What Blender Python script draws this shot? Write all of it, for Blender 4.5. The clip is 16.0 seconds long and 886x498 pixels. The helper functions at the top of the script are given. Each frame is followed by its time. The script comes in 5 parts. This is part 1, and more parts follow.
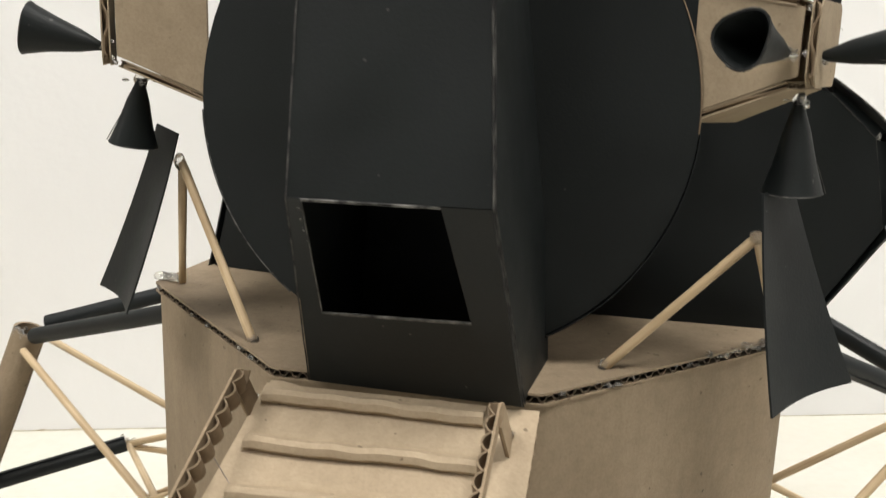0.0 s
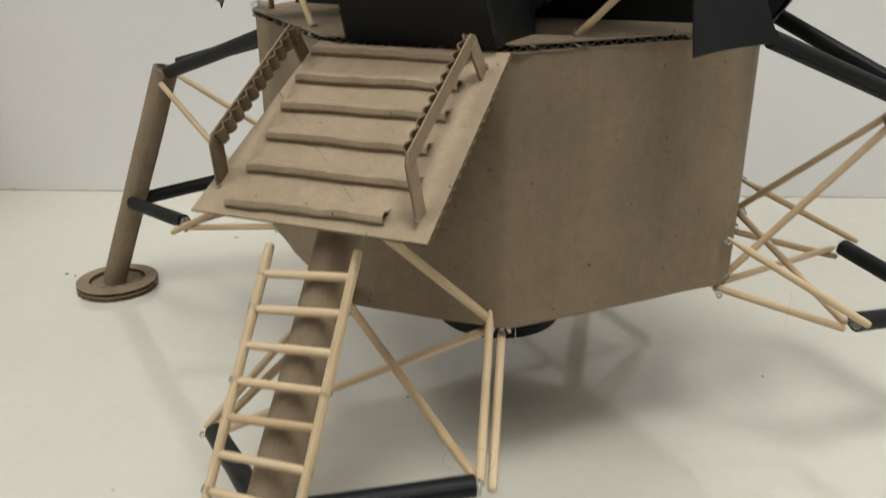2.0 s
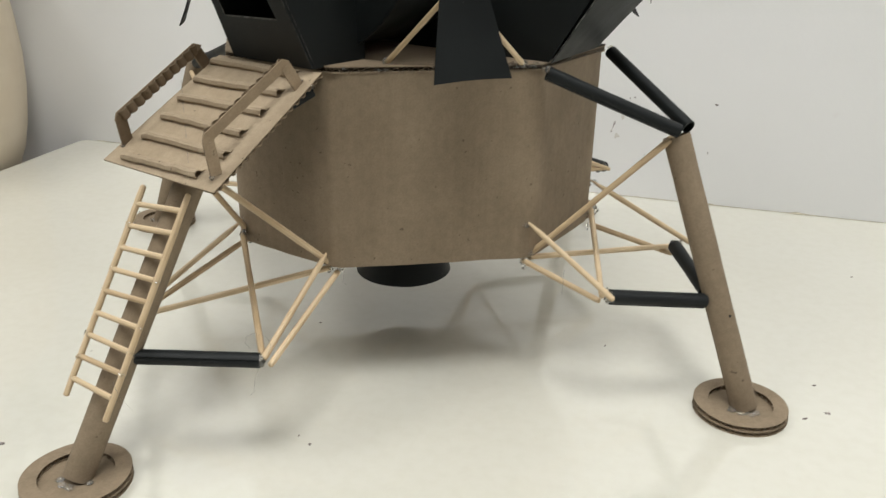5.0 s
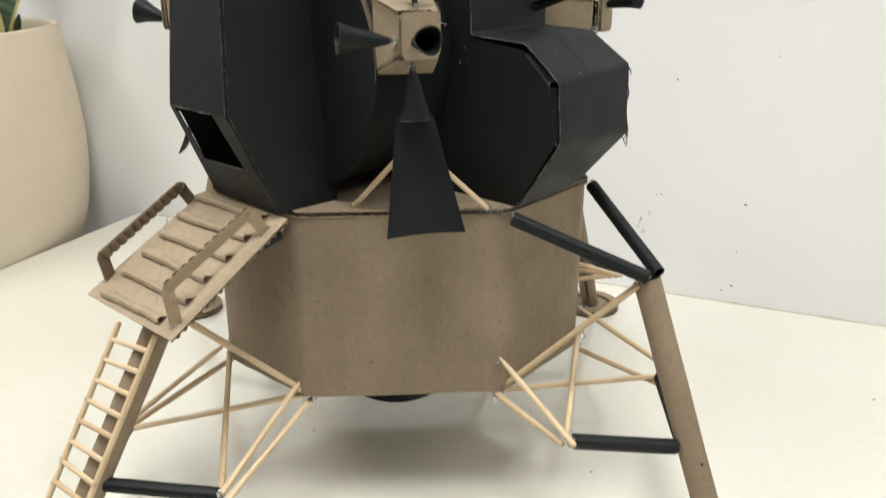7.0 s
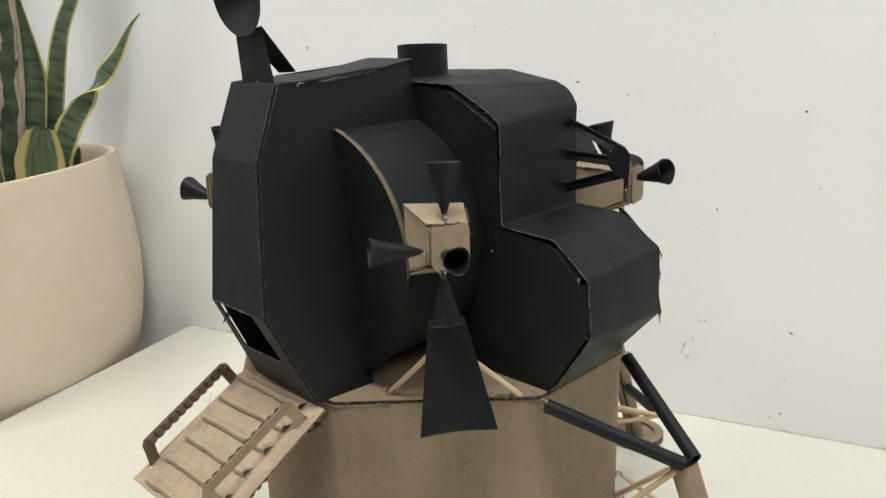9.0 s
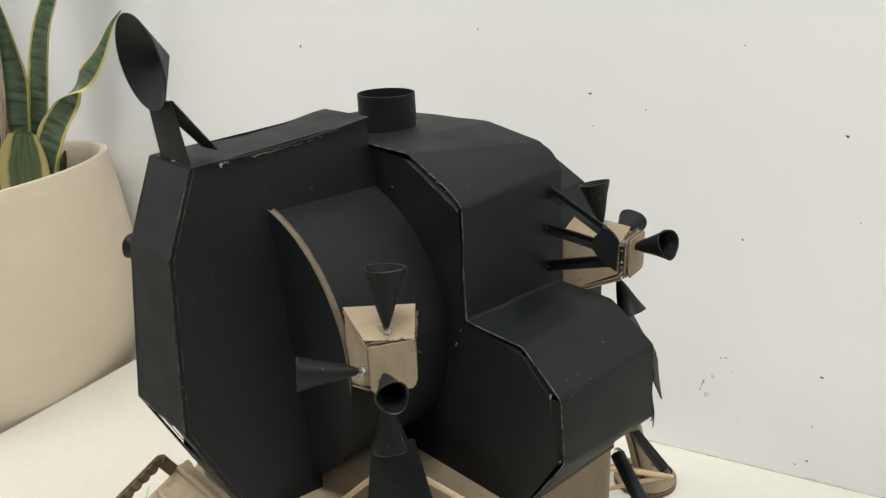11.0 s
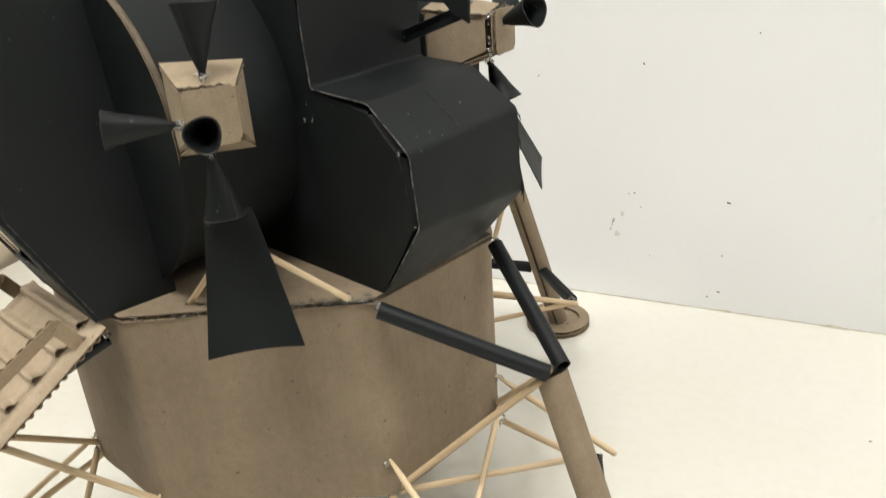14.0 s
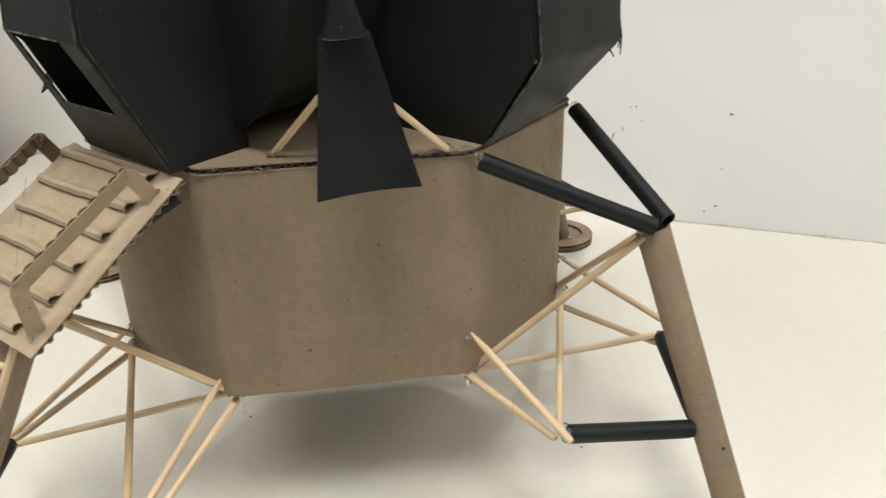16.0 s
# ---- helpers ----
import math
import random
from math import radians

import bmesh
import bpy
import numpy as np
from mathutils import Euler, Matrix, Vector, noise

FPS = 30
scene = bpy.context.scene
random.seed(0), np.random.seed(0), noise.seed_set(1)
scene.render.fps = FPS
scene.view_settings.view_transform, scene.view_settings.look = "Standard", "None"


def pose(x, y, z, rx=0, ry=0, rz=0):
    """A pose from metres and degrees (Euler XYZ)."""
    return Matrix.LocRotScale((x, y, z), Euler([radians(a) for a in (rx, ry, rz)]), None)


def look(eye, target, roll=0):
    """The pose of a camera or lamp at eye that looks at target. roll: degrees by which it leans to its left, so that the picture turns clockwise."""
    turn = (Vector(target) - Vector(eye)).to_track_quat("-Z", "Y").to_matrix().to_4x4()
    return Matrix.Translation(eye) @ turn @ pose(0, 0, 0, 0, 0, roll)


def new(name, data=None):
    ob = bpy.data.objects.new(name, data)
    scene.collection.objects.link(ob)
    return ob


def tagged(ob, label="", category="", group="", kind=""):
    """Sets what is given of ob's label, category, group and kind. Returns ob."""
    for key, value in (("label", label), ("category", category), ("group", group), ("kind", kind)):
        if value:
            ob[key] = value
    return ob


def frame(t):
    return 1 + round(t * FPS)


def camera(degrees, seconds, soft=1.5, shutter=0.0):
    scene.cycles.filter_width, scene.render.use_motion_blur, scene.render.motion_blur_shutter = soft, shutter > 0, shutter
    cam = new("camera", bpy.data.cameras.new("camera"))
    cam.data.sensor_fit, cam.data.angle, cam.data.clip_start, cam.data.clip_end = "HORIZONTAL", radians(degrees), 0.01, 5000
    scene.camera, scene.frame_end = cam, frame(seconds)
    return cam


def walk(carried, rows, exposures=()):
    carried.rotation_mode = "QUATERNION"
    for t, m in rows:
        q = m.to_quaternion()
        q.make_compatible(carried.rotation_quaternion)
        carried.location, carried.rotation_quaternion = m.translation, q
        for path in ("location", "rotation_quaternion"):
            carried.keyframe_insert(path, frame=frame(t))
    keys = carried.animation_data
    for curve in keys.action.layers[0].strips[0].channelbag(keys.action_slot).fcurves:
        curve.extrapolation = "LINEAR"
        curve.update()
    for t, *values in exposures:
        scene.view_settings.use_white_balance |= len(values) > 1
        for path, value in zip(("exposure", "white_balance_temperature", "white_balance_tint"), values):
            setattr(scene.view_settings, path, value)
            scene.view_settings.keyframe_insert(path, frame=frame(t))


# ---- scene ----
cam = camera(56.09, 16.0, 1.3, 0.5)
PATH = [
    (0, (0.0531, -0.3422, 0.2858), (-0.0395, 0.1390, 0.1862), 1.89),
    (0.5, (0.0809, -0.3381, 0.2790), (-0.0543, 0.1295, 0.1647), 0.53),
    (1, (0.0994, -0.3581, 0.2679), (-0.0585, 0.0964, 0.1317), -0.56),
    (1.5, (0.1173, -0.3940, 0.2568), (-0.0494, 0.0471, 0.0906), -0.44),
    (2, (0.1237, -0.4202, 0.2438), (-0.0402, 0.0145, 0.0591), -0.20),
    (2.5, (0.1387, -0.4503, 0.2368), (-0.0133, -0.0137, 0.0462), 0.33),
    (3, (0.1575, -0.4739, 0.2338), (0.0012, -0.0403, 0.0400), 0.99),
    (3.5, (0.2031, -0.4781, 0.2383), (0.0079, -0.0633, 0.0388), 0.68),
    (4, (0.2541, -0.4831, 0.2538), (0.0321, -0.0821, 0.0540), 1.25),
    (4.5, (0.3009, -0.4716, 0.2677), (0.0601, -0.0791, 0.0729), 1.22),
    (6.8, (0.3805, -0.4040, 0.3372), (0.0823, -0.0464, 0.1550), 0.63),
    (7, (0.3818, -0.3997, 0.3426), (0.0778, -0.0437, 0.1669), 0.33),
    (7.5, (0.3820, -0.3926, 0.3640), (0.0656, -0.0407, 0.2024), -0.20),
    (8, (0.3832, -0.3911, 0.3865), (0.0567, -0.0424, 0.2390), -0.75),
    (8.5, (0.3841, -0.3896, 0.4008), (0.0525, -0.0439, 0.2573), -1.18),
    (9, (0.3789, -0.3807, 0.4156), (0.0455, -0.0372, 0.2711), -1.55),
    (9.5, (0.3597, -0.3646, 0.4307), (0.0296, -0.0211, 0.2789), -1.35),
    (12, (0.3492, -0.2454, 0.4709), (-0.0012, 0.0536, 0.2765), -3.19),
    (12.5, (0.3668, -0.2376, 0.4553), (0.0242, 0.0627, 0.2494), -3.96),
    (13, (0.3736, -0.2394, 0.4327), (0.0398, 0.0684, 0.2234), -4.51),
    (13.5, (0.3785, -0.2442, 0.4052), (0.0532, 0.0719, 0.1948), -4.73),
    (14, (0.3798, -0.2575, 0.3801), (0.0639, 0.0668, 0.1676), -4.12),
    (14.5, (0.3784, -0.2739, 0.3634), (0.0718, 0.0587, 0.1503), -3.14),
    (15, (0.3575, -0.2892, 0.3410), (0.0638, 0.0530, 0.1252), -2.55),
    (15.5, (0.3361, -0.3044, 0.3225), (0.0609, 0.0483, 0.0991), -1.82),
    (16, (0.3118, -0.3194, 0.3234), (0.0457, 0.0388, 0.0979), -1.32),
]
EXPOSURES = [(0.0, -0.02, 6680, 13), (1.5, -0.49, 6650, 12.5), (2.5, -0.97, 6520, 11), (3.4, -1.09, 6460, 10.5), (4.0, -0.66, 6380, 11), (4.5, -0.56, 6400, 11),
             (7.0, -0.11, 6520, 11.5), (8.0, -0.11, 6520, 11.5), (8.6, -0.27, 6520, 11), (9.6, -0.29, 6480, 11), (12.5, -0.30, 6560, 11.5), (13.5, -0.09, 6620, 12), (14.2, -0.09, 6620, 12), (14.9, -0.20, 6630, 12), (16.0, -0.26, 6640, 12)]
walk(cam, [(t, look(eye, target, roll)) for t, eye, target, roll in PATH], EXPOSURES)

# ---------------------------------------------------------------- light
world = bpy.data.worlds.new("world")
scene.world = world
world.use_nodes = True
world.node_tree.nodes["Background"].inputs[0].default_value = (0.9, 0.95, 1.0, 1)
world.node_tree.nodes["Background"].inputs[1].default_value = 0.25

CORNER = Vector((-0.600, 0.135, 0.0))          # back left corner of the table, against the wall
U = Vector((0.9494, 0.3140, 0.0))              # along the wall
V = Vector((0.3140, -0.9494, 0.0))             # out of the wall, over the table
ROOM_TURN = math.degrees(math.atan2(U.y, U.x))


def room(a, b, z=0.0):
    """A place a metres along the wall and b metres out of it."""
    return CORNER + U * a + V * b + Vector((0, 0, z))


CEILING_Z, FLOOR_Z = 1.95, -0.74
LAMPS = [(0.74, 1.00, 30.0, 0.60), (-0.70, 1.25, 20.0, 0.80), (2.2, 0.70, 4.0, 0.90)]
for a, b, watts, size in LAMPS:
    lamp = bpy.data.lights.new("panel_lamp", "AREA")
    lamp.shape, lamp.size, lamp.size_y, lamp.energy, lamp.color = "RECTANGLE", size, size, watts, (0.965, 0.975, 0.925)
    ob = new("panel_lamp", lamp)
    ob.matrix_world = Matrix.Translation(room(a, b, CEILING_Z - 0.05)) @ pose(0, 0, 0, 0, 0, ROOM_TURN)

# ---------------------------------------------------------------- materials


def material(name, rough=0.6, spec=0.3):
    m = bpy.data.materials.new(name)
    m.use_nodes = True
    nodes, links = m.node_tree.nodes, m.node_tree.links
    b = nodes["Principled BSDF"]
    b.inputs["Roughness"].default_value = rough
    b.inputs["Specular IOR Level"].default_value = spec
    return m, nodes, links, b


def coords(nodes, links, scale=(1, 1, 1), kind="Object"):
    c = nodes.new("ShaderNodeTexCoord")
    mp = nodes.new("ShaderNodeMapping")
    mp.inputs["Scale"].default_value = scale
    links.new(c.outputs[kind], mp.inputs["Vector"])
    return mp.outputs["Vector"]


def noise_tex(nodes, links, vec, scale, detail=4.0, rough=0.55):
    n = nodes.new("ShaderNodeTexNoise")
    n.inputs["Scale"].default_value, n.inputs["Detail"].default_value, n.inputs["Roughness"].default_value = scale, detail, rough
    links.new(vec, n.inputs["Vector"])
    return n.outputs["Fac"]


def ramp(nodes, links, fac, stops):
    r = nodes.new("ShaderNodeValToRGB")
    e = r.color_ramp.elements
    while len(e) < len(stops):
        e.new(0.5)
    for el, (p, c) in zip(e, stops):
        el.position = p
        el.color = (*c, 1) if len(c) == 3 else c
    links.new(fac, r.inputs["Fac"])
    return r.outputs["Color"]


def mix(nodes, links, a, b, fac, mode="MIX"):
    m = nodes.new("ShaderNodeMix")
    m.data_type, m.blend_type = "RGBA", mode
    for sock, val in ((6, a), (7, b), (0, fac)):
        if isinstance(val, (int, float)):
            m.inputs[sock].default_value = val
        elif isinstance(val, tuple):
            m.inputs[sock].default_value = (*val, 1)
        else:
            links.new(val, m.inputs[sock])
    return m.outputs[2]


def bump(nodes, links, bsdf, height, strength, dist):
    b = nodes.new("ShaderNodeBump")
    b.inputs["Strength"].default_value, b.inputs["Distance"].default_value = strength, dist
    links.new(height, b.inputs["Height"])
    links.new(b.outputs["Normal"], bsdf.inputs["Normal"])


def kraft(name, dark, light, streak=(260, 260, 3)):
    """Brown cardboard liner: long fibre streaks, blotches and small dark flecks."""
    m, nodes, links, b = material(name, 0.72, 0.25)
    v = coords(nodes, links)
    vs = coords(nodes, links, streak)
    fibres = noise_tex(nodes, links, vs, 1.0, 3)
    blot = noise_tex(nodes, links, v, 26.0, 5)
    grain = noise_tex(nodes, links, v, 900.0, 2, 0.7)
    col = ramp(nodes, links, blot, [(0.32, dark), (0.7, light)])
    col = mix(nodes, links, col, ramp(nodes, links, fibres, [(0.35, (0.80, 0.79, 0.77)), (0.65, (1.0, 1.0, 1.0))]), 0.28, "MULTIPLY")
    col = mix(nodes, links, col, ramp(nodes, links, grain, [(0.3, (0.78, 0.76, 0.73)), (0.62, (1.05, 1.05, 1.04))]), 0.42, "MULTIPLY")
    mott = noise_tex(nodes, links, v, 210.0, 3, 0.6)
    col = mix(nodes, links, col, ramp(nodes, links, mott, [(0.35, (0.84, 0.83, 0.81)), (0.6, (1.04, 1.04, 1.03))]), 0.4, "MULTIPLY")
    fleck = noise_tex(nodes, links, v, 330.0, 1, 0.4)
    col = mix(nodes, links, col, (0.09, 0.065, 0.04), ramp(nodes, links, fleck, [(0.755, (0, 0, 0)), (0.79, (0.7, 0.7, 0.7))]))
    links.new(col, b.inputs["Base Color"])
    h = mix(nodes, links, fibres, grain, 0.5)
    bump(nodes, links, b, h, 0.25, 0.0006)
    return m


def black_card(name, base, rough=0.68):
    m, nodes, links, b = material(name, rough, 0.27)
    v = coords(nodes, links)
    cloud = noise_tex(nodes, links, v, 34.0, 4)
    grain = noise_tex(nodes, links, v, 1100.0, 2, 0.7)
    col = ramp(nodes, links, cloud, [(0.3, tuple(c * 0.8 for c in base)), (0.72, tuple(c * 1.25 for c in base))])
    dust = noise_tex(nodes, links, v, 420.0, 1, 0.3)
    col = mix(nodes, links, col, (0.10, 0.095, 0.09), ramp(nodes, links, dust, [(0.79, (0, 0, 0)), (0.82, (0.5, 0.5, 0.5))]))
    links.new(col, b.inputs["Base Color"])
    links.new(ramp(nodes, links, cloud, [(0.3, (rough - 0.08,) * 3), (0.7, (rough + 0.1,) * 3)]), b.inputs["Roughness"])
    bump(nodes, links, b, grain, 0.22, 0.0003)
    return m


def wood(name, dark, light):
    m, nodes, links, b = material(name, 0.5, 0.35)
    v = coords(nodes, links, (900, 900, 22))
    g = noise_tex(nodes, links, v, 1.0, 4)
    big = noise_tex(nodes, links, coords(nodes, links, (60, 60, 30)), 1.0, 3)
    oi = nodes.new("ShaderNodeObjectInfo")
    col = ramp(nodes, links, g, [(0.3, dark), (0.7, light)])
    col = mix(nodes, links, col, ramp(nodes, links, big, [(0.35, (0.82, 0.78, 0.72)), (0.65, (1.05, 1.05, 1.05))]), 0.7, "MULTIPLY")
    col = mix(nodes, links, col, ramp(nodes, links, oi.outputs["Random"], [(0.0, (0.68, 0.60, 0.50)), (0.4, (0.92, 0.88, 0.82)), (1.0, (1.08, 1.07, 1.05))]), 0.8, "MULTIPLY")
    links.new(col, b.inputs["Base Color"])
    bump(nodes, links, b, g, 0.25, 0.0003)
    return m


M_KRAFT = kraft("kraft_liner", (0.228, 0.174, 0.118), (0.282, 0.218, 0.151))
M_KRAFT_LIGHT = kraft("kraft_light", (0.330, 0.257, 0.176), (0.405, 0.320, 0.225), (200, 3, 200))
M_KRAFT_BOX = kraft("kraft_box", (0.262, 0.202, 0.137), (0.330, 0.260, 0.180), (200, 3, 200))
M_ROLL = kraft("kraft_roll", (0.262, 0.194, 0.126), (0.325, 0.246, 0.164), (200, 3, 200))
M_FLUTE = kraft("kraft_flute", (0.145, 0.104, 0.066), (0.225, 0.164, 0.107))
# darker flute for the deck's cut edge and the boxes' torn edges
M_FLUTE_DARK = kraft("kraft_flute_dark", (0.060, 0.046, 0.032), (0.135, 0.103, 0.072))
M_BLACK = black_card("black_card", (0.0052, 0.0071, 0.0073), 0.55)
M_BLACK_TUBE = black_card("black_paper_tube", (0.0075, 0.0095, 0.0102), 0.55)
M_BLACK_FLUTE = kraft("dusty_cut_edge", (0.100, 0.082, 0.060), (0.185, 0.152, 0.112))
# dark tone for the painted deck shade, also used for the band's crease
M_SHADE_CREASE = kraft("deck_shade_and_crease", (0.030, 0.026, 0.021), (0.050, 0.044, 0.036))
M_SKEWER = wood("bamboo_skewer", (0.49, 0.372, 0.235), (0.70, 0.568, 0.395))
M_EDGE, _n, _l, _b = material("paper_core", 0.8, 0.2)
_v = coords(_n, _l)
_l.new(ramp(_n, _l, noise_tex(_n, _l, _v, 260.0, 3), [(0.40, (0.022, 0.022, 0.022)), (0.72, (0.17, 0.165, 0.155))]), _b.inputs["Base Color"])
M_FOLD, _n, _l, _b = material("worn_fold", 0.8, 0.2)
_l.new(ramp(_n, _l, noise_tex(_n, _l, coords(_n, _l), 240.0, 3), [(0.40, (0.018, 0.018, 0.018)), (0.72, (0.10, 0.097, 0.09))]), _b.inputs["Base Color"])
M_GLUE, _n, _l, _b = material("hot_glue", 0.09, 0.5)
_b.inputs["Base Color"].default_value = (0.97, 0.96, 0.92, 1)
_b.inputs["Transmission Weight"].default_value = 0.92
_b.inputs["Subsurface Weight"].default_value = 0.0
_b.inputs["IOR"].default_value = 1.42
bump(_n, _l, _b, noise_tex(_n, _l, coords(_n, _l), 700.0, 2), 0.5, 0.0008)

M_TABLE, _n, _l, _b = material("white_laminate", 0.06, 0.5)
_b.inputs["IOR"].default_value = 2.0
_v = coords(_n, _l)
_big = noise_tex(_n, _l, _v, 5.0, 4)
_fine = noise_tex(_n, _l, _v, 120.0, 3)
_col = ramp(_n, _l, _big, [(0.3, (0.660, 0.640, 0.560)), (0.7, (0.695, 0.68, 0.610))])
_col = mix(_n, _l, _col, ramp(_n, _l, _fine, [(0.3, (0.96, 0.955, 0.94)), (0.6, (1, 1, 1))]), 0.7, "MULTIPLY")
_sp = noise_tex(_n, _l, _v, 62.0, 1, 0.3)
_col = mix(_n, _l, _col, (0.22, 0.20, 0.17), ramp(_n, _l, _sp, [(0.815, (0, 0, 0)), (0.83, (0.8, 0.8, 0.8))]))
_l.new(_col, _b.inputs["Base Color"])
_l.new(ramp(_n, _l, _big, [(0.3, (0.060,) * 3), (0.7, (0.105,) * 3)]), _b.inputs["Roughness"])
bump(_n, _l, _b, noise_tex(_n, _l, _v, 16.0, 3), 0.05, 0.002)

M_WALL, _n, _l, _b = material("white_wall_paint", 0.62, 0.3)
_v = coords(_n, _l)
_big = noise_tex(_n, _l, _v, 3.0, 5)
_col = ramp(_n, _l, _big, [(0.3, (0.752, 0.748, 0.744)), (0.7, (0.788, 0.784, 0.784))])
_sp = noise_tex(_n, _l, _v, 45.0, 2, 0.4)
_col = mix(_n, _l, _col, (0.62, 0.52, 0.50), ramp(_n, _l, _sp, [(0.76, (0, 0, 0)), (0.84, (0.12, 0.12, 0.12))]))
_l.new(_col, _b.inputs["Base Color"])
bump(_n, _l, _b, noise_tex(_n, _l, _v, 70.0, 4), 0.12, 0.003)

M_MARK, _n, _l, _b = material("dark_scuff", 0.8, 0.2)
_l.new(ramp(_n, _l, noise_tex(_n, _l, coords(_n, _l), 400.0, 3), [(0.3, (0.10, 0.085, 0.08)), (0.7, (0.30, 0.25, 0.23))]), _b.inputs["Base Color"])
M_STAIN, _n, _l, _b = material("pinkish_scuff", 0.8, 0.2)
_l.new(ramp(_n, _l, noise_tex(_n, _l, coords(_n, _l), 300.0, 3), [(0.3, (0.56, 0.53, 0.50)), (0.7, (0.70, 0.68, 0.64))]), _b.inputs["Base Color"])
M_STREAK, _n, _l, _b = material("grey_streak", 0.8, 0.2)
_l.new(ramp(_n, _l, noise_tex(_n, _l, coords(_n, _l), 400.0, 3), [(0.3, (0.26, 0.23, 0.23)), (0.7, (0.42, 0.38, 0.37))]), _b.inputs["Base Color"])
M_SEAM, _n, _l, _b = material("yellowed_sealant", 0.6, 0.3)
_l.new(ramp(_n, _l, noise_tex(_n, _l, coords(_n, _l), 60.0, 4), [(0.36, (0.34, 0.29, 0.21)), (0.62, (0.66, 0.61, 0.50))]), _b.inputs["Base Color"])

M_POT, _n, _l, _b = material("cream_pot_glaze", 0.5, 0.4)
_v = coords(_n, _l, (3, 3, 22))
_vv = coords(_n, _l)
_col = ramp(_n, _l, noise_tex(_n, _l, _v, 1.5, 5), [(0.3, (0.61, 0.53, 0.413)), (0.7, (0.65, 0.57, 0.45))])
_col = mix(_n, _l, _col, ramp(_n, _l, noise_tex(_n, _l, _vv, 14.0, 5), [(0.35, (0.93, 0.90, 0.86)), (0.65, (1.0, 1.0, 1.0))]), 0.8, "MULTIPLY")
_l.new(_col, _b.inputs["Base Color"])
bump(_n, _l, _b, noise_tex(_n, _l, _vv, 90.0, 4), 0.10, 0.002)

M_SOIL, _n, _l, _b = material("potting_soil", 0.9, 0.2)
_l.new(ramp(_n, _l, noise_tex(_n, _l, coords(_n, _l), 120.0, 5), [(0.3, (0.015, 0.011, 0.008)), (0.7, (0.07, 0.05, 0.035))]), _b.inputs["Base Color"])

M_LEAF, _n, _l, _b = material("snake_plant_leaf", 0.42, 0.4)
_uv = coords(_n, _l, (1, 1, 1), "UV")
_sep = _n.new("ShaderNodeSeparateXYZ")
_l.new(_uv, _sep.inputs[0])
_wob = noise_tex(_n, _l, coords(_n, _l, (0.30, 150, 1), "UV"), 1.0, 3, 0.6)
_band = ramp(_n, _l, _wob, [(0.36, (0.038, 0.060, 0.038)), (0.44, (0.075, 0.108, 0.068)), (0.58, (0.105, 0.146, 0.092)), (0.70, (0.145, 0.180, 0.125))])
_mott = noise_tex(_n, _l, coords(_n, _l, (5, 260, 1), "UV"), 1.0, 3, 0.6)
_band = mix(_n, _l, _band, ramp(_n, _l, _mott, [(0.35, (0.72, 0.76, 0.72)), (0.65, (1.12, 1.1, 1.08))]), 0.8, "MULTIPLY")
_ab = _n.new("ShaderNodeMath")
_ab.operation = "ABSOLUTE"
_l.new(_sep.outputs[0], _ab.inputs[0])
_wig = _n.new("ShaderNodeMath")
_wig.operation = "MULTIPLY_ADD"
_l.new(noise_tex(_n, _l, coords(_n, _l, (0, 40, 1), "UV"), 1.0, 3), _wig.inputs[0])
_wig.inputs[1].default_value = 0.22
_l.new(_ab.outputs[0], _wig.inputs[2])
_col = mix(_n, _l, _band, (0.52, 0.47, 0.15), ramp(_n, _l, _wig.outputs[0], [(0.91, (0, 0, 0)), (0.98, (1, 1, 1))]))
_l.new(_col, _b.inputs["Base Color"])
M_DRY, _n, _l, _b = material("dry_leaf", 0.7, 0.25)
_sep = _n.new("ShaderNodeSeparateXYZ")
_l.new(coords(_n, _l, (1, 1, 1), "UV"), _sep.inputs[0])
_ab = _n.new("ShaderNodeMath")
_ab.operation = "ABSOLUTE"
_l.new(_sep.outputs[0], _ab.inputs[0])
_wig = _n.new("ShaderNodeMath")
_wig.operation = "MULTIPLY_ADD"
_l.new(noise_tex(_n, _l, coords(_n, _l, (1.1, 16, 1), "UV"), 1.0, 4), _wig.inputs[0])
_wig.inputs[1].default_value = 1.6
_l.new(_ab.outputs[0], _wig.inputs[2])
_tan = ramp(_n, _l, noise_tex(_n, _l, coords(_n, _l, (6, 30, 1), "UV"), 1.0, 4), [(0.35, (0.22, 0.17, 0.12)), (0.65, (0.44, 0.37, 0.29))])
_grn = ramp(_n, _l, noise_tex(_n, _l, coords(_n, _l, (1, 60, 1), "UV"), 1.0, 3), [(0.4, (0.030, 0.050, 0.030)), (0.6, (0.065, 0.095, 0.055))])
_half = _n.new("ShaderNodeMath")
_half.operation = "MULTIPLY"
_half.inputs[1].default_value = 0.5
_l.new(_wig.outputs[0], _half.inputs[0])
_l.new(mix(_n, _l, _grn, _tan, ramp(_n, _l, _half.outputs[0], [(0.60, (0, 0, 0)), (0.625, (1, 1, 1))])), _b.inputs["Base Color"])
M_BROAD, _n, _l, _b = material("broad_leaf", 0.45, 0.35)
_sep = _n.new("ShaderNodeSeparateXYZ")
_l.new(coords(_n, _l, (1, 1, 1), "UV"), _sep.inputs[0])
_ab = _n.new("ShaderNodeMath")
_ab.operation = "ABSOLUTE"
_l.new(_sep.outputs[0], _ab.inputs[0])
_wig = _n.new("ShaderNodeMath")
_wig.operation = "MULTIPLY_ADD"
